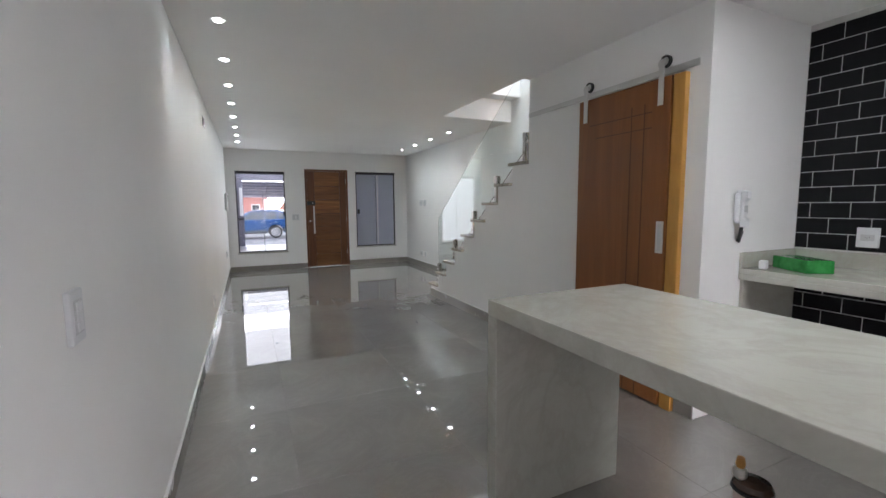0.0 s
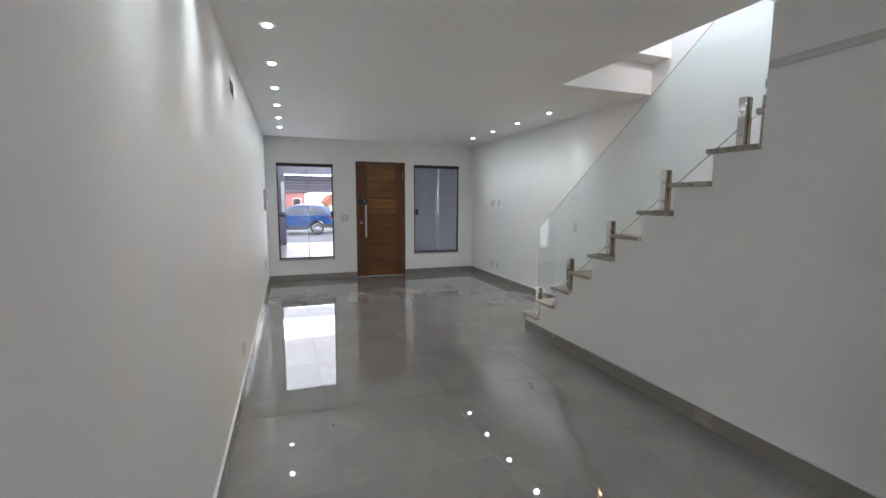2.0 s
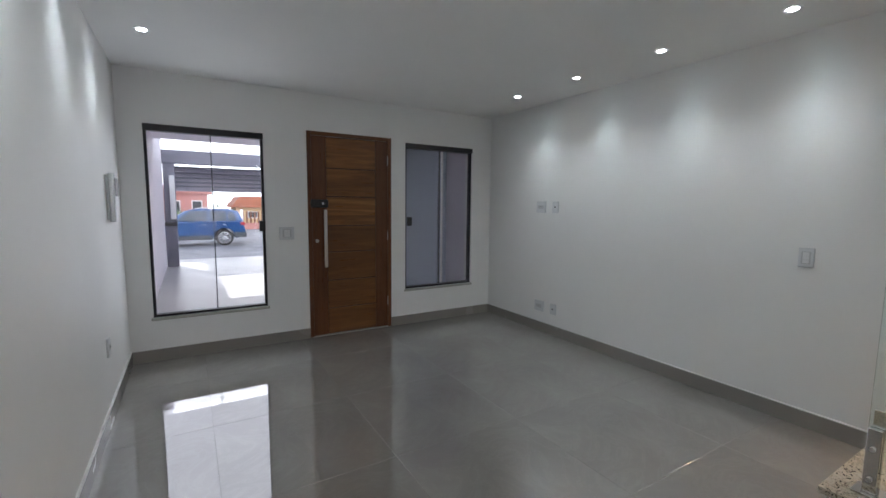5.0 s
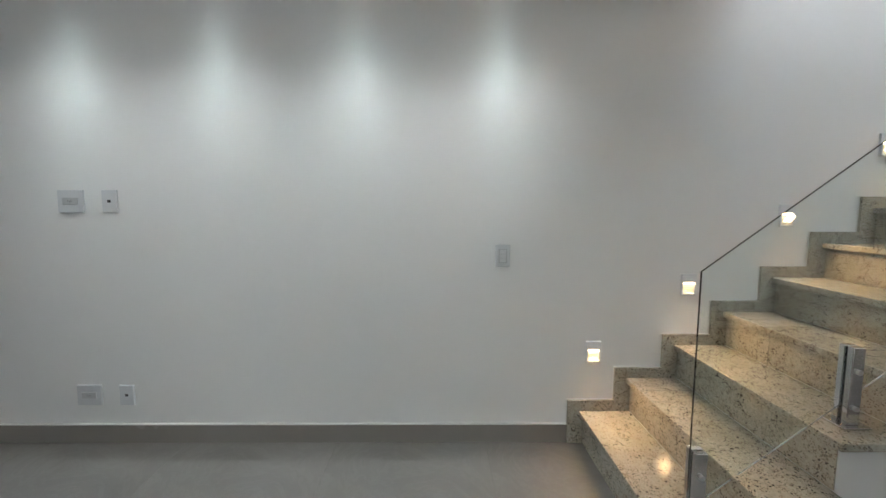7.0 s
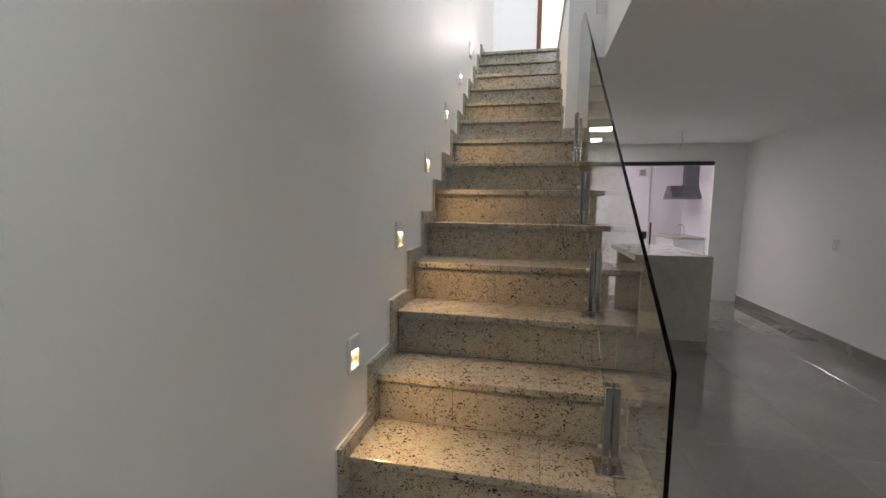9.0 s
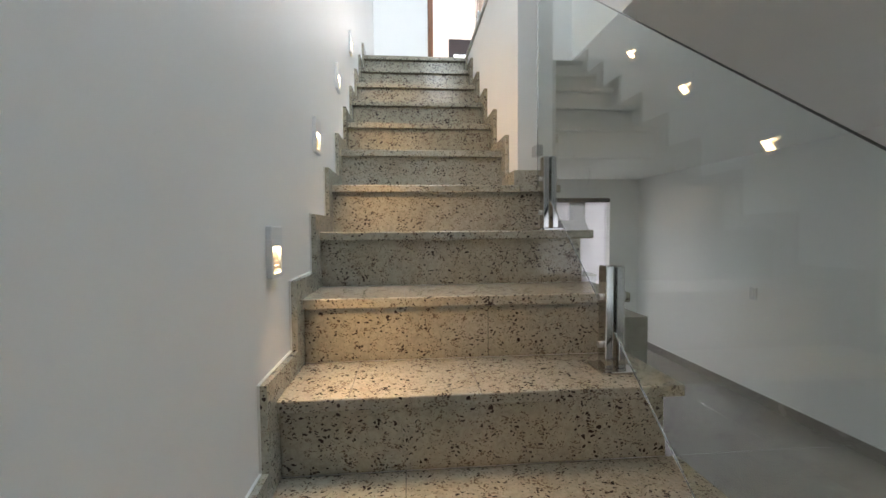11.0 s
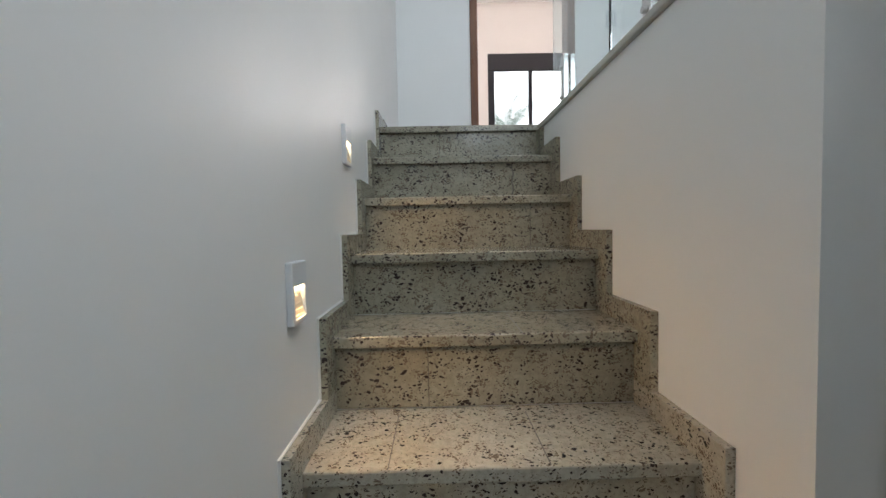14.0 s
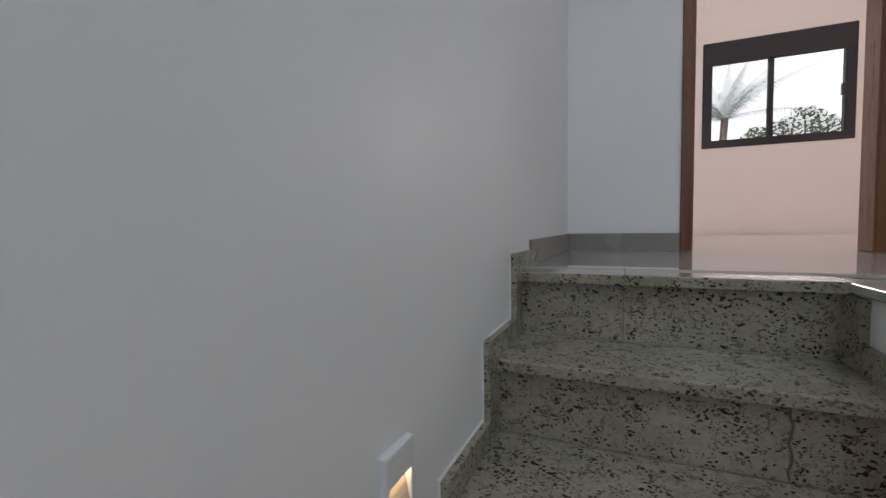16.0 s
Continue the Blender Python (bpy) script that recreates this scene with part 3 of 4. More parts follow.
def sliding_barn_door():
    d = structure(new("door_2"), "reddish wooden barn door hanging on a steel rail", "door")
    y0, y1, zt, xf = 2.095, 2.865, 2.07, 2.992
    part("leaf", box(xf, y0, 0.012, xf + 0.036, y1, zt, 0.003), WOOD_S, d)
    for z, ya, yb in ((1.780, 2.22, 2.69), (1.877, 2.22, 2.755)):
        part("groove", box(xf - 0.0015, ya, z - 0.0032, xf + 0.001, yb, z + 0.0032), GROOVE_R, d)
    for y in (2.275, 2.375):
        part("groove", box(xf - 0.0018, y - 0.0035, 0.012, xf + 0.001, y + 0.0035, 1.935), GROOVE_R, d)
    pull = part("flush_pull", box(xf - 0.006, 2.104, 0.995, xf + 0.004, 2.154, 1.195, 0.003), ALUMINIUM, d, "bright aluminium recessed pull")
    part("pull_recess", box(xf - 0.0075, 2.113, 1.01, xf - 0.005, 2.139, 1.18), PLASTIC_G, pull)
    rail = part("rail", box(3.025, 1.945, 2.088, 3.033, 3.56, 2.128, 0.002), ALUMINIUM, d, "flat pale aluminium rail")
    for y in (1.99, 2.48, 2.95, 3.50):
        part("spacer", cylinder(0.011, 0.022, (3.038, y, 2.109), "x", 14), STEEL, rail)
    for y in (2.160, 2.795):
        strap = box(xf - 0.008, y - 0.019, 1.905, xf - 0.002, y + 0.019, 2.135, 0.002)
        cylinder(0.026, 0.006, (xf - 0.005, y, 2.150), "x", 28, bm=strap)
        h = part("hanger", strap, ALUMINIUM, d, "pale aluminium roller strap")
        part("roller", ring([(0.024, -0.009), (0.037, -0.009), (0.034, 0.0), (0.037, 0.009), (0.024, 0.009)], 28), BLACKPL, h).matrix_basis = pose(3.014, y - 0.006, 2.164, 0, 90, 0)
        part("wheel_core", cylinder(0.0235, 0.014, (3.014, y - 0.006, 2.164), "x", 24), ALUMINIUM, h)
        part("axle", cylinder(0.008, 0.05, (3.006, y - 0.006, 2.160), "x", 14), STEEL, h)
        for z in (1.95, 2.02):
            part("screw", cylinder(0.006, 0.003, (xf - 0.009, y, z), "x", 10), STEEL, h)
    part("door_post", box(3.003, 2.012, 0.002, XW - 0.001, 2.088, 2.07, 0.003), PINE, d, "honey-coloured bare pine post")
    return d


sliding_barn_door()


# ---- skirting of the living room ----
def skirting(name, x0, y0, x1, y1, h=0.105):
    ob = structure(link(name, box(x0, y0, 0.001, x1, y1, h), SKIRT), "grey porcelain skirting with a white joint above", "baseboard")
    part("joint", box(x0, y0, h, x1, y1, h + 0.006), SEAL, ob)


skirting("baseboard_left", XL - 0.002, YR, XL + 0.012, YB)
skirting("baseboard_front_a", XL + 0.013, YB - 0.012, DR[0] - 0.001, YB + 0.002)
skirting("baseboard_front_b", DR[2] + 0.001, YB - 0.012, XR - 0.013, YB + 0.002)
skirting("baseboard_right", XR - 0.012, NOSE + 0.066, XR + 0.002, YB)
skirting("baseboard_stair", XW - 0.013, 2.87, XW + 0.002, NOSE - 0.03)
skirting("baseboard_stair_end", XW - 0.013, YK, XW + 0.002, 2.01)
structure(link("floor_upper", box(XL, -3.15, ZU - 0.011, XR, 1.86, ZU - 0.001), TILE_UP), "polished porcelain upper floor lightened for bedroom light", "floor")

# ---- downlights ----
def downlight(x, y, power, cone, side):
    d = thing("downlight", "small round recessed white LED downlight in the ceiling", "ceiling light", (x, y, ZC), 0, "downlights in the living room")
    part("trim_ring", lathe([(0.025, -0.002), (0.043, -0.004), (0.044, 0.0), (0.025, 0.0)], 28), PLASTIC, d)
    part("lens", cylinder(0.025, 0.003, (0, 0, -0.0035), "z", 24), LED, d, "glowing LED lens")
    spot_light(x, y, ZC - 0.012, power, cone, 1.0, (0.95, 1.0, 0.985))
    streak = spot_light(x, y, ZC - 0.014, power * side, 170, 1.0, (0.78, 1.0, 0.98), 0.02)
    streak.matrix_basis = streak.matrix_basis @ Matrix.Diagonal((1.0, 0.15, 1.0, 1.0))


for i in range(8):
    downlight(0.553, 8.645 - 0.763 * i, 7.2, 118, 0.52)
for i in range(4):
    downlight(3.58, 8.624 - 0.74 * i, 11.5, 120, 0.36)


def panel_light(x, y):
    d = thing("panel_light", "square white flush LED panel in the kitchen ceiling", "ceiling light", (x, y, ZC), 0, "panels over the kitchen")
    part("frame", box(-0.15, -0.15, -0.012, 0.15, 0.15, -0.001, 0.003), PLASTIC, d)
    part("diffuser", box(-0.135, -0.135, -0.015, 0.135, 0.135, -0.0125), PANEL, d)
    a = bpy.data.lights.new("panel_beam", "AREA")
    a.size, a.energy, a.color = 0.27, 2.8, (0.93, 1.0, 0.99)
    new("panel_beam", a).matrix_basis = pose(x, y, ZC - 0.02)


panel_light(2.6, 0.9)
panel_light(2.6, 0.0)


# ---- step lights ----
def step_light(y, z):
    s = thing("step_light", "white square wall step light glowing warm", "wall light", (XR, y, z), 0, "step lights along the stairs")
    plate = wall_with_holes("x", -0.014, 0.0145, -0.042, 0.042, -0.060, 0.060, [(-0.031, -0.048, 0.031, 0.012)])
    bmesh.ops.recalc_face_normals(plate, faces=plate.faces)
    bmesh.ops.bevel(plate, geom=plate.edges[:], offset=0.003, segments=2, affect="EDGES", profile=0.5)
    part("plate", plate, PLASTIC, s)
    slope = part("reflector", prism([(-0.0115, -0.048), (0.002, -0.048), (0.002, 0.012), (0.0, 0.012)], "y", -0.032, 0.032), CREAM, s, "ribbed cream reflector")
    for i in range(5):
        part("rib", prism([(-0.0118 + 0.0023 * i, -0.044 + 0.011 * i), (-0.0095 + 0.0023 * i, -0.044 + 0.011 * i), (-0.0075 + 0.0023 * i, -0.0385 + 0.011 * i)], "y", -0.0315, 0.0315), CREAM, slope)
    part("led_strip", box(-0.009, -0.028, 0.0085, -0.001, 0.028, 0.0118), WARM, s, "warm glowing LED strip")
    a = bpy.data.lights.new("step_beam", "AREA")
    a.shape, a.size, a.size_y, a.energy, a.color = "RECTANGLE", 0.06, 0.04, 1.1, (1.0, 0.60, 0.27)
    a.spread = radians(125)
    new("step_beam", a).matrix_basis = pose(XR - 0.02, y, z - 0.02, 0, 47, 0)


for k in range(7):
    step_light(5.865 - 0.5105 * k, 0.528 + 0.3795 * k)


# ---- kitchen ----
def island():
    t = thing("island", "off-white quartz breakfast bar with waterfall legs", "kitchen island")
    part("top", box(1.535, 0.30, 0.855, 2.30, 1.765, 0.922, 0.003), QUARTZ, t)
    part("leg", box(1.535, 1.700, 0.0, 2.22, 1.765, 0.8545, 0.003), QUARTZ, t)
    part("leg", box(1.535, 0.30, 0.0, 2.22, 0.365, 0.8545, 0.003), QUARTZ, t)


island()


def worktop():
    t = thing("worktop", "off-white quartz worktop with a low upstand on the black tiles", "worktop")
    part("slab", box(3.405, YR + 0.02, 0.872, XR - 0.012, YK - 0.002, 0.905, 0.003), QUARTZ, t)
    part("apron", box(3.405, YR + 0.02, 0.835, 3.427, YK - 0.002, 0.8715, 0.002), QUARTZ, t)
    part("upstand", box(3.405, YK - 0.022, 0.9055, XR - 0.012, YK - 0.002, 1.0, 0.002), QUARTZ, t)
    part("upstand", box(XR - 0.032, YR + 0.02, 0.9055, XR - 0.012, YK - 0.0225, 1.0, 0.002), QUARTZ, t)
    part("end_panel", box(3.427, YK - 0.022, 0.0, XR - 0.012, YK - 0.002, 0.8715, 0.002), QUARTZ, t)


worktop()


# ---- daylight through the openings ----
window_light("daylight_garage_window", 0.915, YB - 0.02, 1.2, 0.85, 1.5, -90, 0, 3.5)
window_light("daylight_rear_doors", 2.02, YR + 0.03, 1.1, 2.4, 1.9, 90, 0, 2.5, (1.0, 0.96, 0.96))
window_light("daylight_bedroom", 2.08, -2.97, 4.62, 1.3, 0.95, 90, 0, 150, (1.0, 0.91, 0.87))
# lamp in the added roof opening, fills the stairwell
window_light("added_skylight_lamp", 2.45, 3.9, ZT + 0.01, 1.08, 2.38, 0, 0, 64, (0.79, 0.905, 1.0))
# added lamp in the unseen front opening, brightens the upper hall
window_light("added_upper_front_fill", 2.15, 7.12, ZU + 1.5, 2.2, 1.2, -90, 0, 38, (0.82, 0.92, 1.0))


# ---- plates on the walls ----
def wall_plate(x, y, z, w, h, facing, label, kind="switch"):
    """A wall plate with its insert; facing: degrees about z, 0 looks towards +y."""
    p = thing("light_switch" if kind == "switch" else "power_socket", label, "switch" if kind == "switch" else "socket", (x, y, z), facing)
    part("plate", box(-w / 2, -0.001, -h / 2, w / 2, 0.013, h / 2, 0.004), PLATE, p)
    if kind == "switch":
        r = part("frame", box(-w * 0.30, 0.0125, -h * 0.32, w * 0.30, 0.0145, h * 0.32, 0.001), PLASTIC_G, p)
        for i in (-1, 0, 1):
            part("rocker", box(-w * 0.20, 0.0142, h * (0.19 * i - 0.09), w * 0.20, 0.0175, h * (0.19 * i + 0.09), 0.002), PLASTIC, p)
    elif kind == "socket":
        f = part("face", box(-w * 0.3, 0.0125, -h * 0.16, w * 0.3, 0.016, h * 0.16, 0.003), PLASTIC_G, p)
        for dx in (-0.009, 0.0, 0.009):
            part("pin_hole", cylinder(0.0022, 0.004, (dx, 0.0155, -0.002 if dx == 0 else 0.002), "y", 8), BLACKPL, f)
    else:
        part("data_port", box(-0.008, 0.0125, -0.006, 0.008, 0.0155, 0.008), BLACKPL, p)
    return p


wall_plate(XR, 8.684, 1.352, 0.135, 0.120, 90, "white double socket plate high on the wall", "socket")
wall_plate(XR, 8.478, 1.352, 0.080, 0.120, 90, "white data socket plate high on the wall", "port")
wall_plate(XR, 8.667, 0.280, 0.135, 0.115, 90, "white double socket plate above the skirting", "socket")
wall_plate(XR, 8.460, 0.280, 0.080, 0.115, 90, "white data socket plate above the skirting", "port")
wall_plate(XR, 6.379, 1.065, 0.080, 0.120, 90, "white two-gang light switch at the stair foot", "switch")
wall_plate(XL, 1.495, 1.062, 0.080, 0.122, -90, "white light switch on the long wall", "switch")
wall_plate(XL, 8.55, 0.47, 0.080, 0.12, -90, "white socket low on the long wall", "socket")
wall_plate(XL, 5.30, 0.32, 0.080, 0.12, -90, "white socket low on the long wall", "socket")
wall_plate(1.56, YB, 1.075, 0.135, 0.12, 180, "pale grey switch plate beside the front door", "switch")
wall_plate(XR - 0.008, 1.515, 1.095, 0.105, 0.118, 90, "white socket on the black tiles", "socket")
wall_plate(2.34, 0.80, 4.14, 0.080, 0.12, 0, "white light switch upstairs beside the doorway", "switch")


def intercom_monitor():
    t = thing("intercom_monitor", "white wall intercom monitor near the front window", "intercom", (XL, 8.98, 1.39), -90)
    part("back_plate", box(-0.085, -0.001, -0.15, 0.085, 0.014, 0.15, 0.004), PLASTIC_G, t)
    part("case", box(-0.10, 0.0145, -0.165, 0.08, 0.050, 0.165, 0.010), PLASTIC, t)
    part("screen", box(-0.085, 0.0505, 0.01, 0.065, 0.0525, 0.13), BLACKPL, t)


intercom_monitor()


def air_grille():
    t = thing("wall_opening_box", "small dark open conduit box high on the wall", "junction box", (XL, 5.40, 2.18), -90)
    part("rim", wall_with_holes("y", -0.001, 0.004, -0.11, 0.11, -0.055, 0.055, [(-0.10, -0.045, 0.10, 0.045)]), PLASTIC_G, t)
    # flat panel, no recess: the opening's shade is its dark colour
    part("cavity_shade", box(-0.10, -0.0015, -0.045, 0.10, 0.0008, 0.045), material("conduit_hollow_shade", (0.05, 0.05, 0.055), 0.8), t, "flat dark panel for the hollow's shade")
    part("pipe_end", cylinder(0.022, 0.006, (0.05, 0.003, 0.0), "y", 16), BLACKPL, t)


air_grille()


# ---- kitchen ----
def wall_phone():
    t = thing("wall_phone", "white door phone in clear film with handset and black cord", "intercom phone", (3.37, YK, 1.27), 180)
    part("wall_plate", box(-0.075, 0.0, -0.09, 0.03, 0.006, 0.11, 0.003), PLASTIC, t)
    part("base", box(-0.032, 0.006, -0.085, 0.062, 0.034, 0.095, 0.012), PLASTIC, t)
    hs = prism([(0.036, -0.105), (0.068, -0.112), (0.074, -0.068), (0.056, -0.045), (0.054, 0.045), (0.074, 0.062), (0.072, 0.104), (0.038, 0.112), (0.034, 0.05), (0.034, -0.05)], "x", 0.002, 0.044, 0.006)
    handset = part("handset", hs, PLASTIC, t)
    part("grip_band", box(0.006, 0.0545, -0.02, 0.040, 0.0575, 0.02, 0.002), PLASTIC_G, handset)
    part("button", cylinder(0.008, 0.006, (-0.02, 0.036, -0.02), "y", 14), PLASTIC_G, t)
    part("hook", box(0.008, 0.030, 0.085, 0.038, 0.042, 0.098, 0.003), PLASTIC_G, t)
    part("cord", tube([(0.03, 0.04, -0.11), (0.034, 0.04, -0.135), (0.038, 0.036, -0.165), (0.04, 0.03, -0.19), (0.03, 0.028, -0.195), (0.018, 0.026, -0.175), (0.004, 0.024, -0.155), (-0.008, 0.022, -0.135)], 0.010, 10), BLACKPL, t, "folded black coiled cord")


wall_phone()

GREEN = material("green_plastic_film", (0.02, 0.23, 0.045), 0.22)
v_ = coords(GREEN)
set_in(GREEN, "Base Color", ramp(GREEN, noise_tex(GREEN, v_, 18, 4), [(0.35, (0.014, 0.17, 0.03)), (0.7, (0.035, 0.30, 0.07))]))


def carton():
    t = thing("carton", "shiny green flat carton lying on the worktop", "box", (3.62, 1.66, 0.906), 60)
    bm = box(-0.14, -0.075, 0.0, 0.14, 0.075, 0.075, 0.006)
    for v in bm.verts:
        v.co += Vector((noise.noise(v.co * 40), noise.noise(v.co * 37 + Vector((3, 1, 0))), 0)) * 0.002
    part("body", bm, GREEN, t)
    part("flap", box(-0.139, -0.04, 0.074, 0.139, 0.0, 0.0768, 0.001), GREEN, t)
    part("sticker", box(-0.02, -0.0765, 0.03, 0.0, -0.0745, 0.05), PLASTIC, t, "small white sticker")
    part("side_print", box(0.06, -0.0762, 0.02, 0.11, -0.0746, 0.035), BLACKPL, t, "dark printed bar")


carton()


def tea_box():
    t = thing("white_packet", "small crumpled white packet beside the green carton", "packet", (3.50, 1.80, 0.906), 20)
    bm = box(-0.03, -0.02, 0.0, 0.03, 0.02, 0.05, 0.006)
    for v in bm.verts:
        v.co += Vector((noise.noise(v.co * 60), noise.noise(v.co * 57), 0.3 * noise.noise(v.co * 50))) * 0.006
    part("wrapper", bm, PLASTIC, t)


tea_box()


def sink():
    t = thing("sink", "stainless steel sink set in the worktop", "sink", (3.68, 0.95, 0.906))
    rim = bmesh.new()
    box(-0.20, -0.27, 0.0, 0.20, -0.24, 0.006, 0.002, rim)
    box(-0.20, 0.24, 0.0, 0.20, 0.27, 0.006, 0.002, rim)
    box(-0.20, -0.24, 0.0, -0.17, 0.24, 0.006, 0.002, rim)
    box(0.17, -0.24, 0.0, 0.20, 0.24, 0.006, 0.002, rim)
    part("rim", rim, STEEL, t)
    part("bowl", lathe([(0.22, -0.001), (0.215, -0.12), (0.16, -0.17), (0.02, -0.175)], 28, (0, 0, -0.036)), CHROME, t)
    part("tap", tube([(0.22, 0, 0.0), (0.22, 0, 0.22), (0.20, 0, 0.28), (0.14, 0, 0.31), (0.08, 0, 0.29), (0.06, 0, 0.24)], 0.011, 10), CHROME, t, "curved chrome tap")


sink()


def canister():
    """A tall pale canister with a dark lid and a corked knob."""
    t = thing("canister", "pale pink canister with a dark lid and cork knob", "canister", (1.65, 0.81, 0.0))
    part("body", lathe([(0.034, 0.0), (0.036, 0.02), (0.036, 0.655), (0.034, 0.675)], 32), material("pale_pink_ceramic", (0.56, 0.44, 0.38), 0.35), t)
    part("lid", lathe([(0.037, 0.672), (0.039, 0.680), (0.034, 0.690), (0.014, 0.694)], 32), material("dark_brown_lid", (0.06, 0.035, 0.025), 0.2), t, "dark brown glossy lid")
    part("rim", lathe([(0.0355, 0.668), (0.0415, 0.670), (0.0415, 0.676), (0.0355, 0.678)], 32), BLACKPL, t)
    part("knob", lathe([(0.008, 0.692), (0.014, 0.700), (0.013, 0.716), (0.007, 0.720)], 16, (-0.018, 0.018, 0)), STEEL, t)
    part("cork", lathe([(0.008, 0.719), (0.010, 0.728), (0.007, 0.742)], 12, (-0.018, 0.018, 0)), PINE, t, "orange-brown cork tip")


canister()


def pendant_cable():
    t = thing("ceiling_cable", "loose grey cable hanging from a ceiling rose", "cable", (1.55, 0.55, ZC))
    part("rose", cylinder(0.045, 0.008, (0, 0, -0.004), "z", 24), PLASTIC, t)
    part("cable", tube([(0, 0, -0.006), (0.004, 0, -0.06), (-0.01, 0.005, -0.12), (0.012, 0.0, -0.18), (0.03, 0.0, -0.21)], 0.004, 8), PLASTIC_G, t)


pendant_cable()


# ---- glazed rear doors and the covered yard ----
def glass_doors():
    d = structure(new("door_3"), "frameless sliding glass doors under a black track", "door")
    x0, x1, zt, y = 0.72, 3.32, 2.16, YR - 0.05
    part("track", box(x0 + 0.001, y - 0.045, zt - 0.06, x1 - 0.001, y + 0.055, zt - 0.001, 0.003), BLACK, d, "black aluminium track")
    part("floor_track", box(2.85, y - 0.02, 0.001, x1 - 0.001, y + 0.03, 0.012), BLACK, d)
    edges = [x0 + 0.01, 1.58, 2.68, x1 - 0.01]
    for i, (a, b) in enumerate(zip(edges, edges[1:])):
        g = part("pane", box(a - 0.02 * (i > 0), y - 0.005 + 0.02 * (i % 2), 0.012, b + 0.02 * (i < 2), y + 0.004 + 0.02 * (i % 2), zt - 0.061), GLASS, d)
        g.visible_shadow = False
    for x in (1.60, 2.60, 2.735):
        part("edge_strip", box(x - 0.010, y - 0.008, 0.012, x + 0.010, y + 0.028, zt - 0.061), STEEL, d)
    for x in (2.715, 1.575):
        part("pull_bar", box(x - 0.012, y + 0.035, 0.80, x + 0.012, y + 0.055, 1.20, 0.004), BLACK, d, "black pull bar")
    for x in (2.64, 1.66):
        part("lock", box(x - 0.035, y + 0.028, 0.94, x + 0.035, y + 0.045, 1.06, 0.004), BLACKPL, d, "black lock block")


glass_doors()
structure(link("wall_yard_skirting", box(XL, -3.3, -0.019, XR, -3.288, 0.09), SKIRT), "pale skirting of the yard wall", "baseboard")
HOODSTEEL = material("hood_steel", (0.2, 0.2, 0.205), 0.25, 1.0)


def range_hood():
    t = thing("range_hood", "stainless steel extractor hood in the covered yard", "range hood", (0.46, -2.55, 1.62))
    part("canopy", prism([(-0.30, 0.0), (0.30, 0.0), (0.30, 0.05), (0.10, 0.26), (-0.10, 0.26), (-0.30, 0.05)], "x", -0.17, 0.34, 0.004), HOODSTEEL, t)
    part("chimney", box(-0.17, -0.10, 0.26, 0.06, 0.10, 0.80), HOODSTEEL, t)


range_hood()


def yard_counter():
    t = thing("yard_counter", "pale stone counter under the extractor hood", "counter", (0.56, -2.55, -0.02))
    part("top", box(-0.27, -0.6, 0.88, 0.30, 0.6, 0.92, 0.003), QUARTZ, t)
    part("cabinet", box(-0.27, -0.58, 0.0, 0.26, 0.58, 0.879), PLASTIC, t)
    part("tap", tube([(0, 0.3, 0.92), (0, 0.3, 1.1), (0.03, 0.3, 1.14), (0.10, 0.3, 1.14), (0.12, 0.3, 1.10)], 0.01, 8), CHROME, t)


yard_counter()


def yard_vent():
    t = thing("wall_vent", "small square grey vent on the yard wall", "vent", (1.12, -3.3, 2.2), 0)
    part("frame", box(-0.07, 0.0, -0.07, 0.07, 0.012, 0.07, 0.003), PLASTIC_G, t)
    for i in range(4):
        part("slat", box(-0.055, 0.010, -0.05 + 0.03 * i, 0.055, 0.018, -0.035 + 0.03 * i), BLACKPL, t)


yard_vent()


# glowing panel and lamp added out of view to brighten the rear yard
def added_yard_lamp():
    t = thing("added_yard_light", "added unseen white panel lighting the yard", "ceiling light", (2.3, -1.9, ZC + 0.28))
    part("frame", box(-0.3, -0.3, -0.02, 0.3, 0.3, -0.001, 0.003), PLASTIC, t)
    part("diffuser", box(-0.28, -0.28, -0.024, 0.28, 0.28, -0.0205), PANEL, t)
    a = bpy.data.lights.new("added_yard_beam", "AREA")
    a.size, a.energy, a.color = 0.56, 14, (1.0, 0.80, 0.825)
    new("added_yard_beam", a).matrix_basis = pose(2.3, -1.9, ZC + 0.25)


added_yard_lamp()


# ---- upstairs ----
def bedroom_doorway():
    d = structure(new("door_4"), "open doorway with brown wooden jambs upstairs", "door")
    x0, _, x1, z1 = DU
    for a, b in ((x0 + 0.001, x0 + 0.028), (x1 - 0.028, x1 - 0.001)):
        part("jamb", box(a, 0.67, ZU, b, 0.81, z1 - 0.002, 0.003), WOOD, d)
    part("head", box(x0 + 0.029, 0.67, z1 - 0.03, x1 - 0.029, 0.81, z1 - 0.002, 0.003), WOOD_H, d)
    part("casing", box(x1 - 0.02, 0.801, ZU, x1 + 0.03, 0.815, z1 + 0.03, 0.003), WOOD, d)
    part("casing", box(x0 - 0.03, 0.801, ZU, x0 + 0.02, 0.815, z1 + 0.03, 0.003), WOOD, d)


bedroom_doorway()


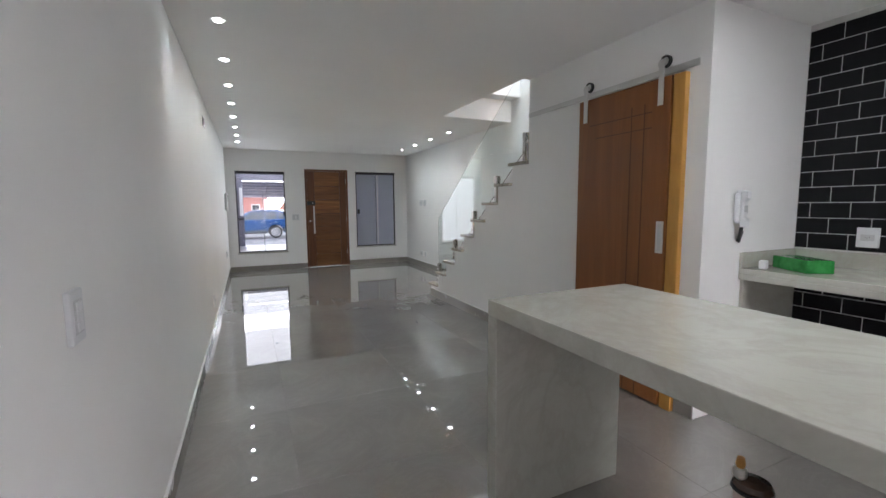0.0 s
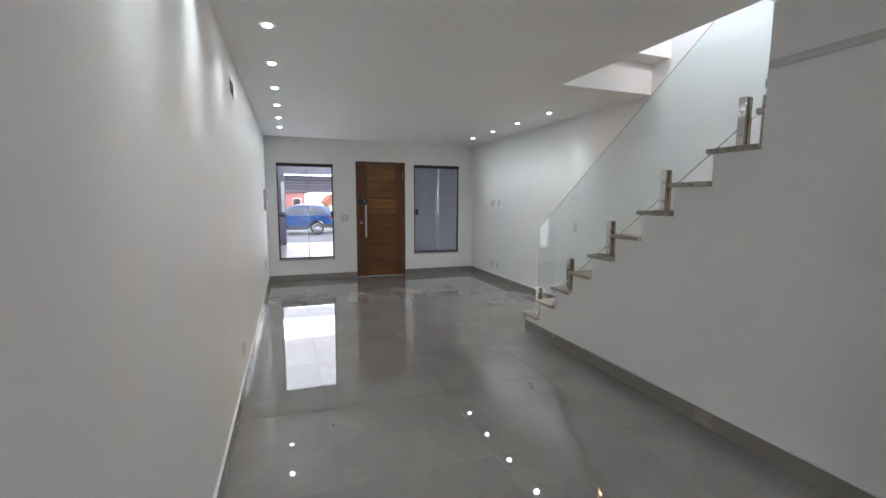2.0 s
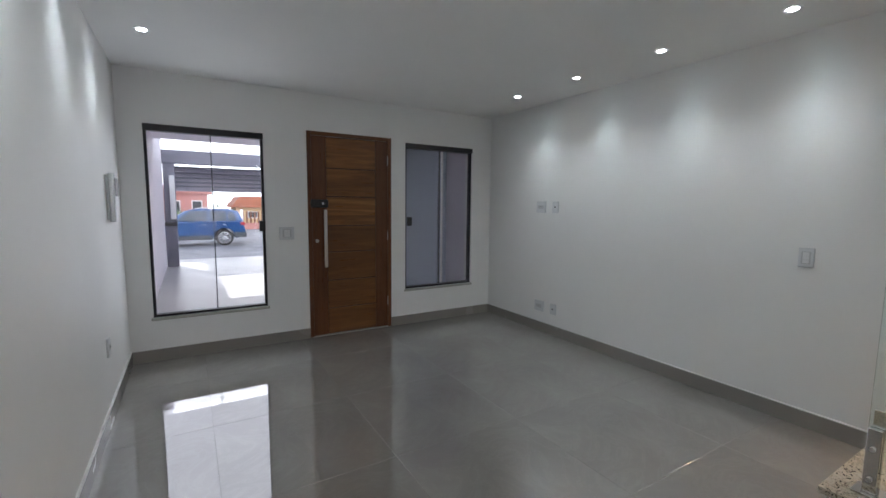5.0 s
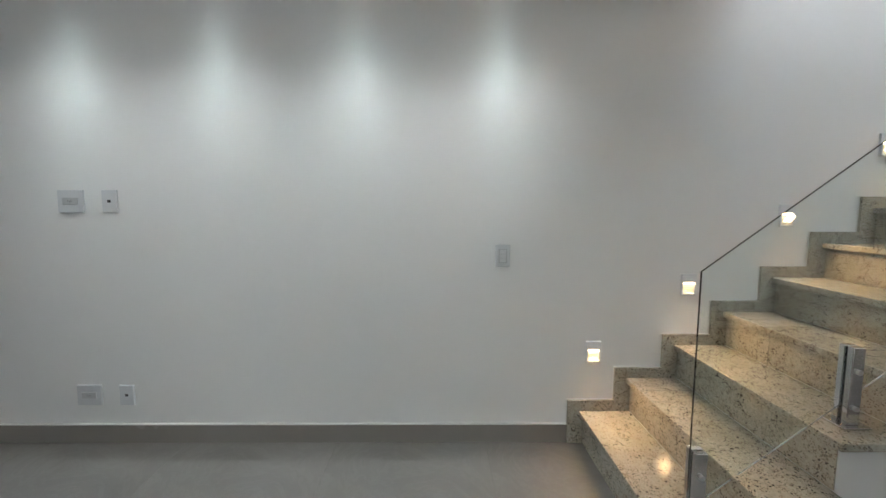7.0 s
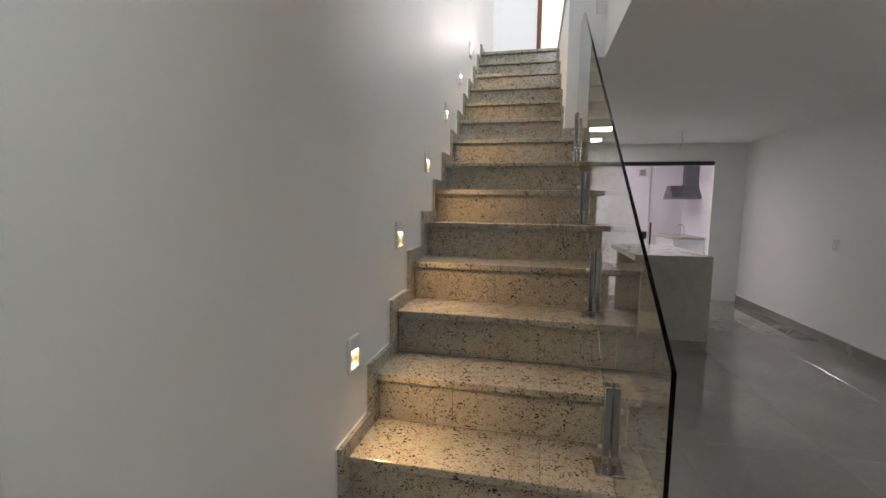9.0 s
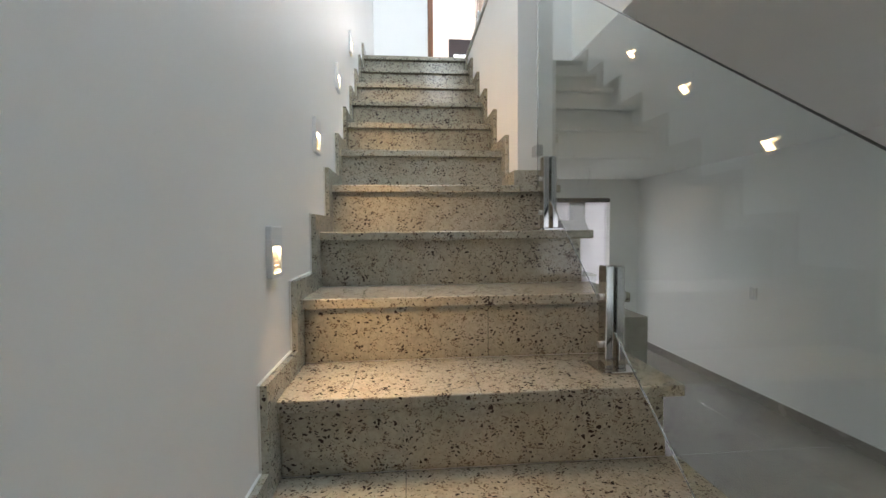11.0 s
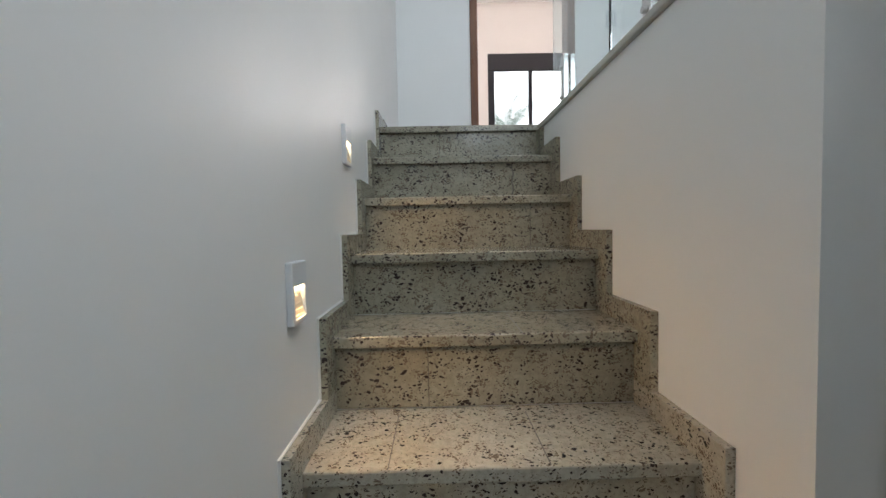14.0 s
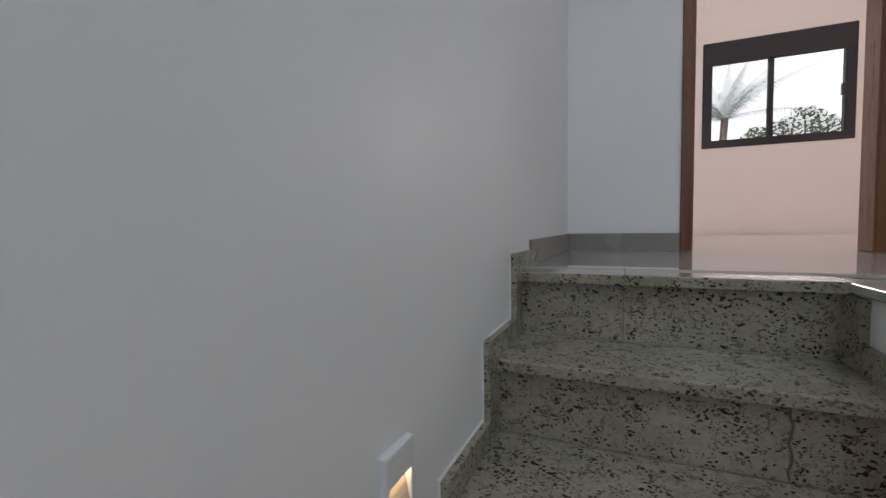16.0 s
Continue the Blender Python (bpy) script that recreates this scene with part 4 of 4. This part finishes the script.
def bedroom_window():
    w = structure(new("window_3"), "dark bronze sliding window with a roller shutter box", "window")
    x0, z0, x1, z1 = WB
    y = -3.0
    part("shutter_box", box(x0 - 0.02, y - 0.06, z1 - 0.25, x1 + 0.02, y + 0.012, z1 + 0.02, 0.004), DARKFRAME, w, "dark roller shutter box")
    part("sill_frame", box(x0 - 0.02, y - 0.06, z0 - 0.02, x1 + 0.02, y + 0.012, z0 + 0.075, 0.004), DARKFRAME, w)
    part("jamb", box(x0 - 0.02, y - 0.06, z0 + 0.0755, x0 + 0.085, y + 0.010, z1 - 0.2505, 0.003), DARKFRAME, w)
    part("jamb", box(x1 - 0.085, y - 0.06, z0 + 0.0755, x1 + 0.02, y + 0.010, z1 - 0.2505, 0.003), DARKFRAME, w)
    xm = 2.12
    part("meeting_stile", box(xm - 0.03, y - 0.05, z0 + 0.0755, xm + 0.03, y - 0.004, z1 - 0.2505, 0.003), DARKFRAME, w)
    part("catch", box(x0 + 0.09, y - 0.02, 4.62, x0 + 0.115, y + 0.02, 4.75, 0.003), BLACKPL, w)
    for a, b, d in ((x0 + 0.085, xm, 0.0), (xm, x1 - 0.085, -0.02)):
        g = part("pane", box(a, y - 0.035 + d, z0 + 0.075, b, y - 0.03 + d, z1 - 0.25), GLASS, w)
        g.visible_shadow = False


bedroom_window()
structure(link("baseboard_landing", box(DU[2] + 0.032, 0.798, ZU, XR - 0.012, 0.812, ZU + 0.09), SKIRT), "grey porcelain skirting on the landing", "baseboard")
structure(link("baseboard_landing_side", box(XR - 0.012, 0.798, ZU, XR + 0.002, 1.86, ZU + 0.09), SKIRT), "grey porcelain skirting on the landing", "baseboard")
structure(link("baseboard_bedroom", box(XL, -3.002, ZU, XR, -2.988, ZU + 0.08), WALL_UP), "pale painted skirting in the bedroom", "baseboard")
structure(link("floor_hall", box(XL, 1.87, ZU - 0.011, 2.95, 7.2, ZU - 0.001), TILE), "polished porcelain floor of the upper hall", "floor")


# ---- garage front ----
GATE = paint("pale_grey_gate_paint", (0.36, 0.36, 0.43), 0.45)
GATE_D = paint("dark_grey_gate_paint", (0.19, 0.19, 0.24), 0.45)


def overhead_gate():
    g = thing("overhead_gate", "grey ribbed tilt-up garage gate standing open", "garage gate")
    part("beam", box(0.30, 16.3, 2.20, 4.4, 16.55, 2.49, 0.005), GATE_D, g)
    for i in range(9):
        a = i / 9
        y, z = 16.56 + 2.4 * a, 2.18 - 0.38 * a
        part("slat", box(0.42, y, z - 0.075, 4.3, y + 0.285, z - 0.02, 0.004), GATE if i % 2 else GATE_D, g)
    for x in (0.5, 1.35, 2.3, 3.25, 4.2):
        part("rib", prism([(16.6, 2.12), (18.95, 1.74), (18.95, 1.79), (16.6, 2.17)], "x", x - 0.02, x + 0.02), GATE_D, g)
    part("lip", box(0.40, 18.9, 1.66, 4.32, 18.98, 1.80, 0.004), GATE, g)


overhead_gate()


def gate_post():
    g = thing("gate_post", "dark grey metal gate post with a white box", "post", (0.42, 16.42, -0.06))
    part("column", box(-0.11, -0.10, 0.0, 0.11, 0.10, 2.26, 0.005), GATE_D, g)
    part("motor_box", box(0.0, -0.16, 1.05, 0.10, -0.101, 2.0, 0.008), PLASTIC, g, "white motor housing")
    part("bracket", box(-0.12, -0.13, 0.90, 0.12, -0.101, 0.98, 0.003), BLACK, g)


gate_post()

# ---- street ----
CARBLUE = material("metallic_blue_paint", (0.006, 0.058, 0.20), 0.25, 0.3)
nodes_of(CARBLUE)[2].inputs["Coat Weight"].default_value = 0.8
TYRE = material("tyre_rubber", (0.02, 0.02, 0.021), 0.8)
ALLOY = material("alloy_rim", (0.62, 0.63, 0.65), 0.25, 0.9)
CARGLASS = material("dark_car_glass", (0.015, 0.03, 0.05), 0.08)
CLAD = material("dark_cladding", (0.045, 0.048, 0.055), 0.6)
LAMPRED = material("tail_lamp_red", (0.35, 0.02, 0.02), 0.2)


def car():
    c = thing("car", "blue sport utility car parked along the street", "car", (2.0, 25.0, -0.42))
    # along x: the rear axle at 0, the nose at negative x
    low = [(-3.45, 0.32), (-3.50, 0.62), (-3.38, 0.80), (-2.55, 0.95), (-1.9, 1.0), (0.45, 1.02), (0.72, 0.98), (0.80, 0.62), (0.76, 0.38), (0.42, 0.30), (0.36, 0.52), (0.22, 0.68), (0.0, 0.73), (-0.22, 0.68), (-0.36, 0.52), (-0.42, 0.30), (-2.18, 0.30), (-2.24, 0.52), (-2.38, 0.68), (-2.6, 0.73), (-2.82, 0.68), (-2.96, 0.52), (-3.02, 0.30)]
    body = part("body", prism(low, "y", 0.0, 1.78, 0.03), CARBLUE, c)
    top = [(-2.05, 0.985), (-1.35, 1.44), (-0.95, 1.53), (0.15, 1.53), (0.55, 1.42), (0.74, 1.00)]
    cab = prism(top, "y", 0.10, 1.68, 0.03)
    for v in cab.verts:
        if v.co.z > 1.2:
            v.co.y += 0.10 if v.co.y < 0.9 else -0.10
    part("cabin", cab, CARBLUE, c)
    for a, b, k in ((-1.30, -0.58, 0), (-0.52, 0.05, 1), (0.10, 0.45, 2)):
        pts = {0: [(-1.72, 1.02), (-0.58, 1.02), (-0.58, 1.44), (-1.22, 1.42)], 1: [(-0.52, 1.02), (0.10, 1.02), (0.10, 1.43), (-0.52, 1.44)], 2: [(0.16, 1.03), (0.50, 1.05), (0.36, 1.38), (0.16, 1.42)]}[k]
        wd = prism(pts, "y", 0.085, 0.14)
        for v in wd.verts:
            if v.co.z > 1.2:
                v.co.y += 0.09
        part("window", wd, CARGLASS, c)
    part("sill_cladding", box(-2.16, -0.012, 0.26, -0.44, 0.05, 0.44, 0.01), CLAD, c)
    part("rear_bumper", box(0.38, -0.012, 0.34, 0.83, 1.79, 0.56, 0.02), CLAD, c)
    part("roof_rail", tube([(-0.95, 0.22, 1.53), (-0.8, 0.22, 1.57), (0.05, 0.22, 1.57), (0.2, 0.22, 1.53)], 0.014, 8), STEEL, c)
    part("tail_lamp", box(0.60, -0.008, 0.84, 0.80, 0.25, 0.97, 0.02), LAMPRED, c)
    part("door_seam", box(-0.556, -0.006, 0.42, -0.548, 0.03, 0.99), CLAD, c)
    for x in (-0.72, 0.02):
        part("door_handle", box(x - 0.08, -0.016, 0.86, x + 0.06, 0.02, 0.885, 0.005), STEEL, c)
    for x in (0.0, -2.6):
        for y in (0.12, 1.66):
            w = part("wheel", lathe([(0.23, -0.11), (0.325, -0.10), (0.335, -0.05), (0.335, 0.05), (0.325, 0.10), (0.23, 0.11)], 32), TYRE, c, "black tyre")
            w.matrix_basis = pose(x, y, 0.335, 90, 0, 0)
            part("rim", cylinder(0.225, 0.226, (0, 0, 0), "z", 24), CLAD, w)
            for i in range(10):
                s = part("spoke", box(-0.022, 0.03, 0.112, 0.022, 0.222, 0.124, 0.003), ALLOY, w)
                s.matrix_basis = pose(0, 0, 0, 0, 0, 36 * i)
            part("rim_ring", ring([(0.205, 0.1135), (0.240, 0.1135), (0.240, 0.122), (0.205, 0.122)], 32), ALLOY, w)
            part("hub", cylinder(0.05, 0.02, (0, 0, 0.120), "z", 16), ALLOY, w)


car()
ROOF = material("clay_roof_tile", (0.36, 0.12, 0.06), 0.8)
BRICKRED = material("red_house_paint", (0.44, 0.20, 0.18), 0.8)
OCHRE = paint("ochre_house_paint", (0.55, 0.38, 0.20), 0.8)
DARKWIN = material("dark_window", (0.03, 0.035, 0.04), 0.15)


def house(name, label, x, y, w, h, mat, roof):
    t = thing(name, label, "house", (x, y, -0.52))
    part("wall", box(-w / 2, 0, 0, w / 2, 5, h), mat, t)
    part("roof", prism([(-w / 2 - 0.4, h), (w / 2 + 0.4, h), (w / 2 - 0.3, h + 0.9), (-w / 2 + 0.3, h + 0.9)], "y", -0.4, 5.4), roof, t)
    n = max(2, int(w / 2))
    for i in range(n):
        cx = -w / 2 + w * (i + 0.5) / n
        wd = part("window", box(cx - 0.4, -0.05, h * 0.40, cx + 0.4, -0.001, h * 0.78), PLASTIC, t)
        part("pane", box(cx - 0.33, -0.06, h * 0.43, cx + 0.33, -0.051, h * 0.75), DARKWIN, wd)
    return t


house("house", "small red painted house across the street", 0.6, 47, 3.2, 2.6, BRICKRED, BRICKRED)
house("house", "ochre house with a clay tile roof", 6.6, 44, 5.0, 1.5, OCHRE, ROOF)
house("house", "white house across the street", -5.5, 46, 6.5, 2.6, OUTWHITE, ROOF)
house("house", "pale house farther along the street", 13.5, 46, 6.0, 2.4, OUTWHITE, ROOF)


def street_fence():
    t = thing("street_fence", "brown slatted street fence with pale posts", "fence", (3.9, 38.0, -0.5))
    part("base", box(0, 0, 0, 6.0, 0.15, 0.45), BRICKRED, t)
    for i in range(24):
        part("slat", box(0.06 + 0.25 * i, 0.04, 0.45, 0.18 + 0.25 * i, 0.09, 1.25), WOOD, t)
    for i in range(4):
        part("post", box(-0.05 + 2.0 * i, -0.02, 0, 0.12 + 2.0 * i, 0.17, 1.4), OUTWHITE, t)


street_fence()

# ---- plants ----
def leaf_material(name, a, b):
    m = material(name, a, 0.55)
    n, l, bs = nodes_of(m)
    g = n.new("ShaderNodeNewGeometry")
    set_in(m, "Base Color", ramp(m, g.outputs["Random Per Island"], [(0.0, a), (1.0, b)]))
    bs.inputs["Transmission Weight"].default_value = 0.0
    return m


LEAF = leaf_material("green_leaf", (0.06, 0.11, 0.035), (0.14, 0.22, 0.08))
# palm greens paled, so haze and glare sit in the leaf colour
PALMLEAF = leaf_material("hazed_palm_leaf", (0.17, 0.27, 0.21), (0.28, 0.38, 0.30))
BARK = material("grey_bark", (0.16, 0.12, 0.09), 0.9)


def palm(x, y, z0, h, spread, seed):
    rnd = random.Random(seed)
    t = thing("palm_tree", "tall palm tree with drooping feathery fronds outside", "tree", (x, y, z0))
    part("trunk", tube([(0.12 * math.sin(i * 0.5), 0, h * i / 8) for i in range(9)], 0.13, 10), BARK, t)
    bm = bmesh.new()
    for f in range(20):
        az, lean = rnd.uniform(0, 2 * math.pi), rnd.uniform(0.1, 1.25)
        length = spread * rnd.uniform(0.8, 1.15)
        d = Vector((math.cos(az), math.sin(az), 0))
        side = Vector((-d.y, d.x, 0))
        last = None
        for i in range(34):
            s = i / 33
            p = Vector((0.12 * math.sin(4), 0, h)) + d * length * (s * math.sin(lean) + 0.22 * s * s) + Vector((0, 0, length * (s * math.cos(lean) - 0.30 * s * s)))
            if last is not None:
                ll = 0.24 * spread * (0.2 + math.sin(math.pi * min(1, s + 0.12)) * 0.65) * rnd.uniform(0.8, 1.1)
                for sg in (-1, 1):
                    tip = p + side * sg * ll * 0.75 + d * ll * 0.45 - Vector((0, 0, ll * rnd.uniform(0.25, 0.6)))
                    w = (p - last) * 0.17
                    v = [bm.verts.new(p - w), bm.verts.new(p + w), bm.verts.new(tip)]
                    bm.faces.new(v)
            last = p
    part("crown", bm, PALMLEAF, t, "feathery green fronds paled for haze")
    return t


def leafy(name, label, category, x, y, z0, blobs, leaves, size, seed, trunk=0.0):
    rnd = random.Random(seed)
    t = thing(name, label, category, (x, y, z0))
    if trunk:
        part("trunk", tube([(0.05 * math.sin(i), 0.03 * i, trunk * i / 5) for i in range(6)], 0.09, 8), BARK, t)
    bm = bmesh.new()
    for bx, by, bz, r in blobs:
        part("branch", tube([(0, 0, trunk * 0.6), (bx * 0.5, by * 0.5, (trunk * 0.6 + bz) / 2), (bx, by, bz)], 0.03, 6), BARK, t)
        for _ in range(leaves):
            u = Vector((rnd.gauss(0, 1), rnd.gauss(0, 1), rnd.gauss(0, 1))).normalized() * r * rnd.uniform(0.25, 1.15) ** 0.6
            c = Vector((bx, by, bz)) + Vector((u.x, u.y, u.z * 0.75))
            a, b = Vector((rnd.gauss(0, 1), rnd.gauss(0, 1), rnd.gauss(0, 0.6))).normalized() * size, Vector((rnd.gauss(0, 1), rnd.gauss(0, 1), rnd.gauss(0, 0.6))).normalized() * size * 0.45
            bm.faces.new([bm.verts.new(c - a), bm.verts.new(c + b), bm.verts.new(c + a), bm.verts.new(c - b)])
    part("crown", bm, LEAF, t, "uneven green foliage")
    return t


palm(0.38, -16.0, 0.0, 7.15, 2.7, 4)
leafy("shrub_tree", "leafy green tree behind the rear boundary", "tree", -1.9, -15.0, 0.35, [(-0.6, 0, 6.0, 0.55), (0.1, 0.2, 6.25, 0.6), (0.8, 0, 5.9, 0.5), (1.4, 0.1, 5.85, 0.45), (-1.2, 0.1, 5.8, 0.4), (-0.2, 0, 5.5, 0.8)], 260, 0.09, 7, 5.2)
leafy("street_bush", "low green hedge beside the street houses", "bush", 2.4, 42.0, -0.52, [(-2.4, 0, 0.9, 0.7), (-1.2, 0, 0.8, 0.6), (0.2, 0, 1.1, 0.8), (1.1, 0.3, 0.9, 0.6), (4.6, -3.2, 0.5, 0.5)], 200, 0.14, 9)


def crumb(x, y, rz):
    """A bit of dirt left on the floor."""
    bm = bmesh.new()
    bmesh.ops.create_icosphere(bm, subdivisions=2, radius=0.009)
    for v in bm.verts:
        v.co = v.co * (1 + 0.5 * noise.noise(v.co * 180 + Vector((rz, 0, 0))))
        v.co.z = max(v.co.z * 0.45 + 0.004, 0.0005)
        v.co.x *= 1.5
    ob = tagged(link("crumb", bm, CLAD), "small dark crumb of dirt on the polished floor", "debris", "crumbs on the floor")
    ob.matrix_basis = pose(x, y, 0.0005, 0, 0, rz)


crumb(2.31, 4.60, 20)
crumb(0.85, 4.54, 75)
crumb(2.33, 4.66, 130)


# bright hazy sky far outside
def hazy_backdrop(name, y, z0):
    m = glowing(name + "_glow", (0.97, 0.98, 1.0), 1.6)
    structure(link(name, box(-220, y, z0, 220, y + 0.2, 150), m), "pale hazy bright sky", "backdrop")


hazy_backdrop("backdrop_street", 130, -0.5)
hazy_backdrop("backdrop_rear", -90, -0.5)

# ---- wall tiles and floor tiles ----
BLACKTILE = material("black_glazed_tile", (0.012, 0.012, 0.013), 0.12)
nodes_of(BLACKTILE)[2].inputs["IOR"].default_value = 1.22
v_ = coords(BLACKTILE)
set_in(BLACKTILE, "Roughness", remap(BLACKTILE, noise_tex(BLACKTILE, v_, 9, 5), 0.07, 0.24))
bump(BLACKTILE, noise_tex(BLACKTILE, v_, 14, 3), 0.10, 0.004)
WHITEGROUT = material("white_grout", (0.56, 0.56, 0.54), 0.8)


def shared_box(name, w, h, d, mat, bevel):
    bm = box(-d, -w / 2, -h / 2, 0.0, w / 2, h / 2, bevel, segments=1)
    me = bpy.data.meshes.new(name)
    bm.to_mesh(me)
    bm.free()
    me.materials.append(mat)
    return me


def tiling():
    t = structure(link("wall_tiling", box(XR - 0.006, YR, 0.0, XR - 0.0005, YK - 0.0005, ZC), WHITEGROUT), "black brick-shaped glazed wall tiles with white joints", "wall tiles")
    th, tw, j = 0.099, 0.206, 0.0048
    full = shared_box("tile", tw - j, th - j, 0.003, BLACKTILE, 0.0012)
    for r in range(25):
        z = 0.018 + th * (r + 0.5)
        if z > ZC - 0.04 or 0.88 < z < 0.96:
            continue
        for c in range(14):
            y = YK + 0.03 - tw * (c - (0.5 if r % 2 else 0.0))
            if y < YR + 0.12 or y - tw / 2 > YK - 0.02 or (z < 0.88 and y < 0.4):
                continue
            ya, yb = y - tw / 2 + j / 2, min(y + tw / 2 - j / 2, YK - 0.004)
            if yb - ya < tw - j - 1e-4:
                tl = part("tile", box(XR - 0.009, ya, z - th / 2 + j / 2, XR - 0.006, yb, z + th / 2 - j / 2, 0.0012, segments=1), BLACKTILE, t)
            else:
                tl = new("tile", full)
                tl.parent = t
                tl.matrix_basis = pose(XR - 0.006, y, z)


tiling()


def floor_tiles(parent, x0, y0, x1, y1, z, step, ox, oy):
    """Large polished tiles with fine joints, cut at the walls."""
    j = 0.0011
    made = {}
    y = oy
    while y < y1:
        x = ox
        while x < x1:
            a, b, c, d = max(x, x0), max(y, y0), min(x + step, x1), min(y + step, y1)
            if c - a > 0.01 and d - b > 0.01:
                key = (round(c - a, 3), round(d - b, 3))
                if key not in made:
                    bm = box(-(c - a) / 2 + j / 2, -(d - b) / 2 + j / 2, 0, (c - a) / 2 - j / 2, (d - b) / 2 - j / 2, 0.004, 0.0006, segments=1)
                    me = bpy.data.meshes.new("tile")
                    bm.to_mesh(me)
                    bm.free()
                    me.materials.append(TILE)
                    made[key] = me
                o = new("tile", made[key])
                o.parent = parent
                o.matrix_basis = pose((a + c) / 2, (b + d) / 2, z)
            x += step
        y += step


fl = structure(link("floor", box(XL - 0.1, YR - 0.1, -0.12, XR + 0.1, YB + 0.1, -0.001), GROUT), "polished grey-beige porcelain tile floor", "floor")
floor_tiles(fl, XL, YR, XR, YB - 0.001, -0.004, 0.84, XL - 0.3, YR - 0.5)
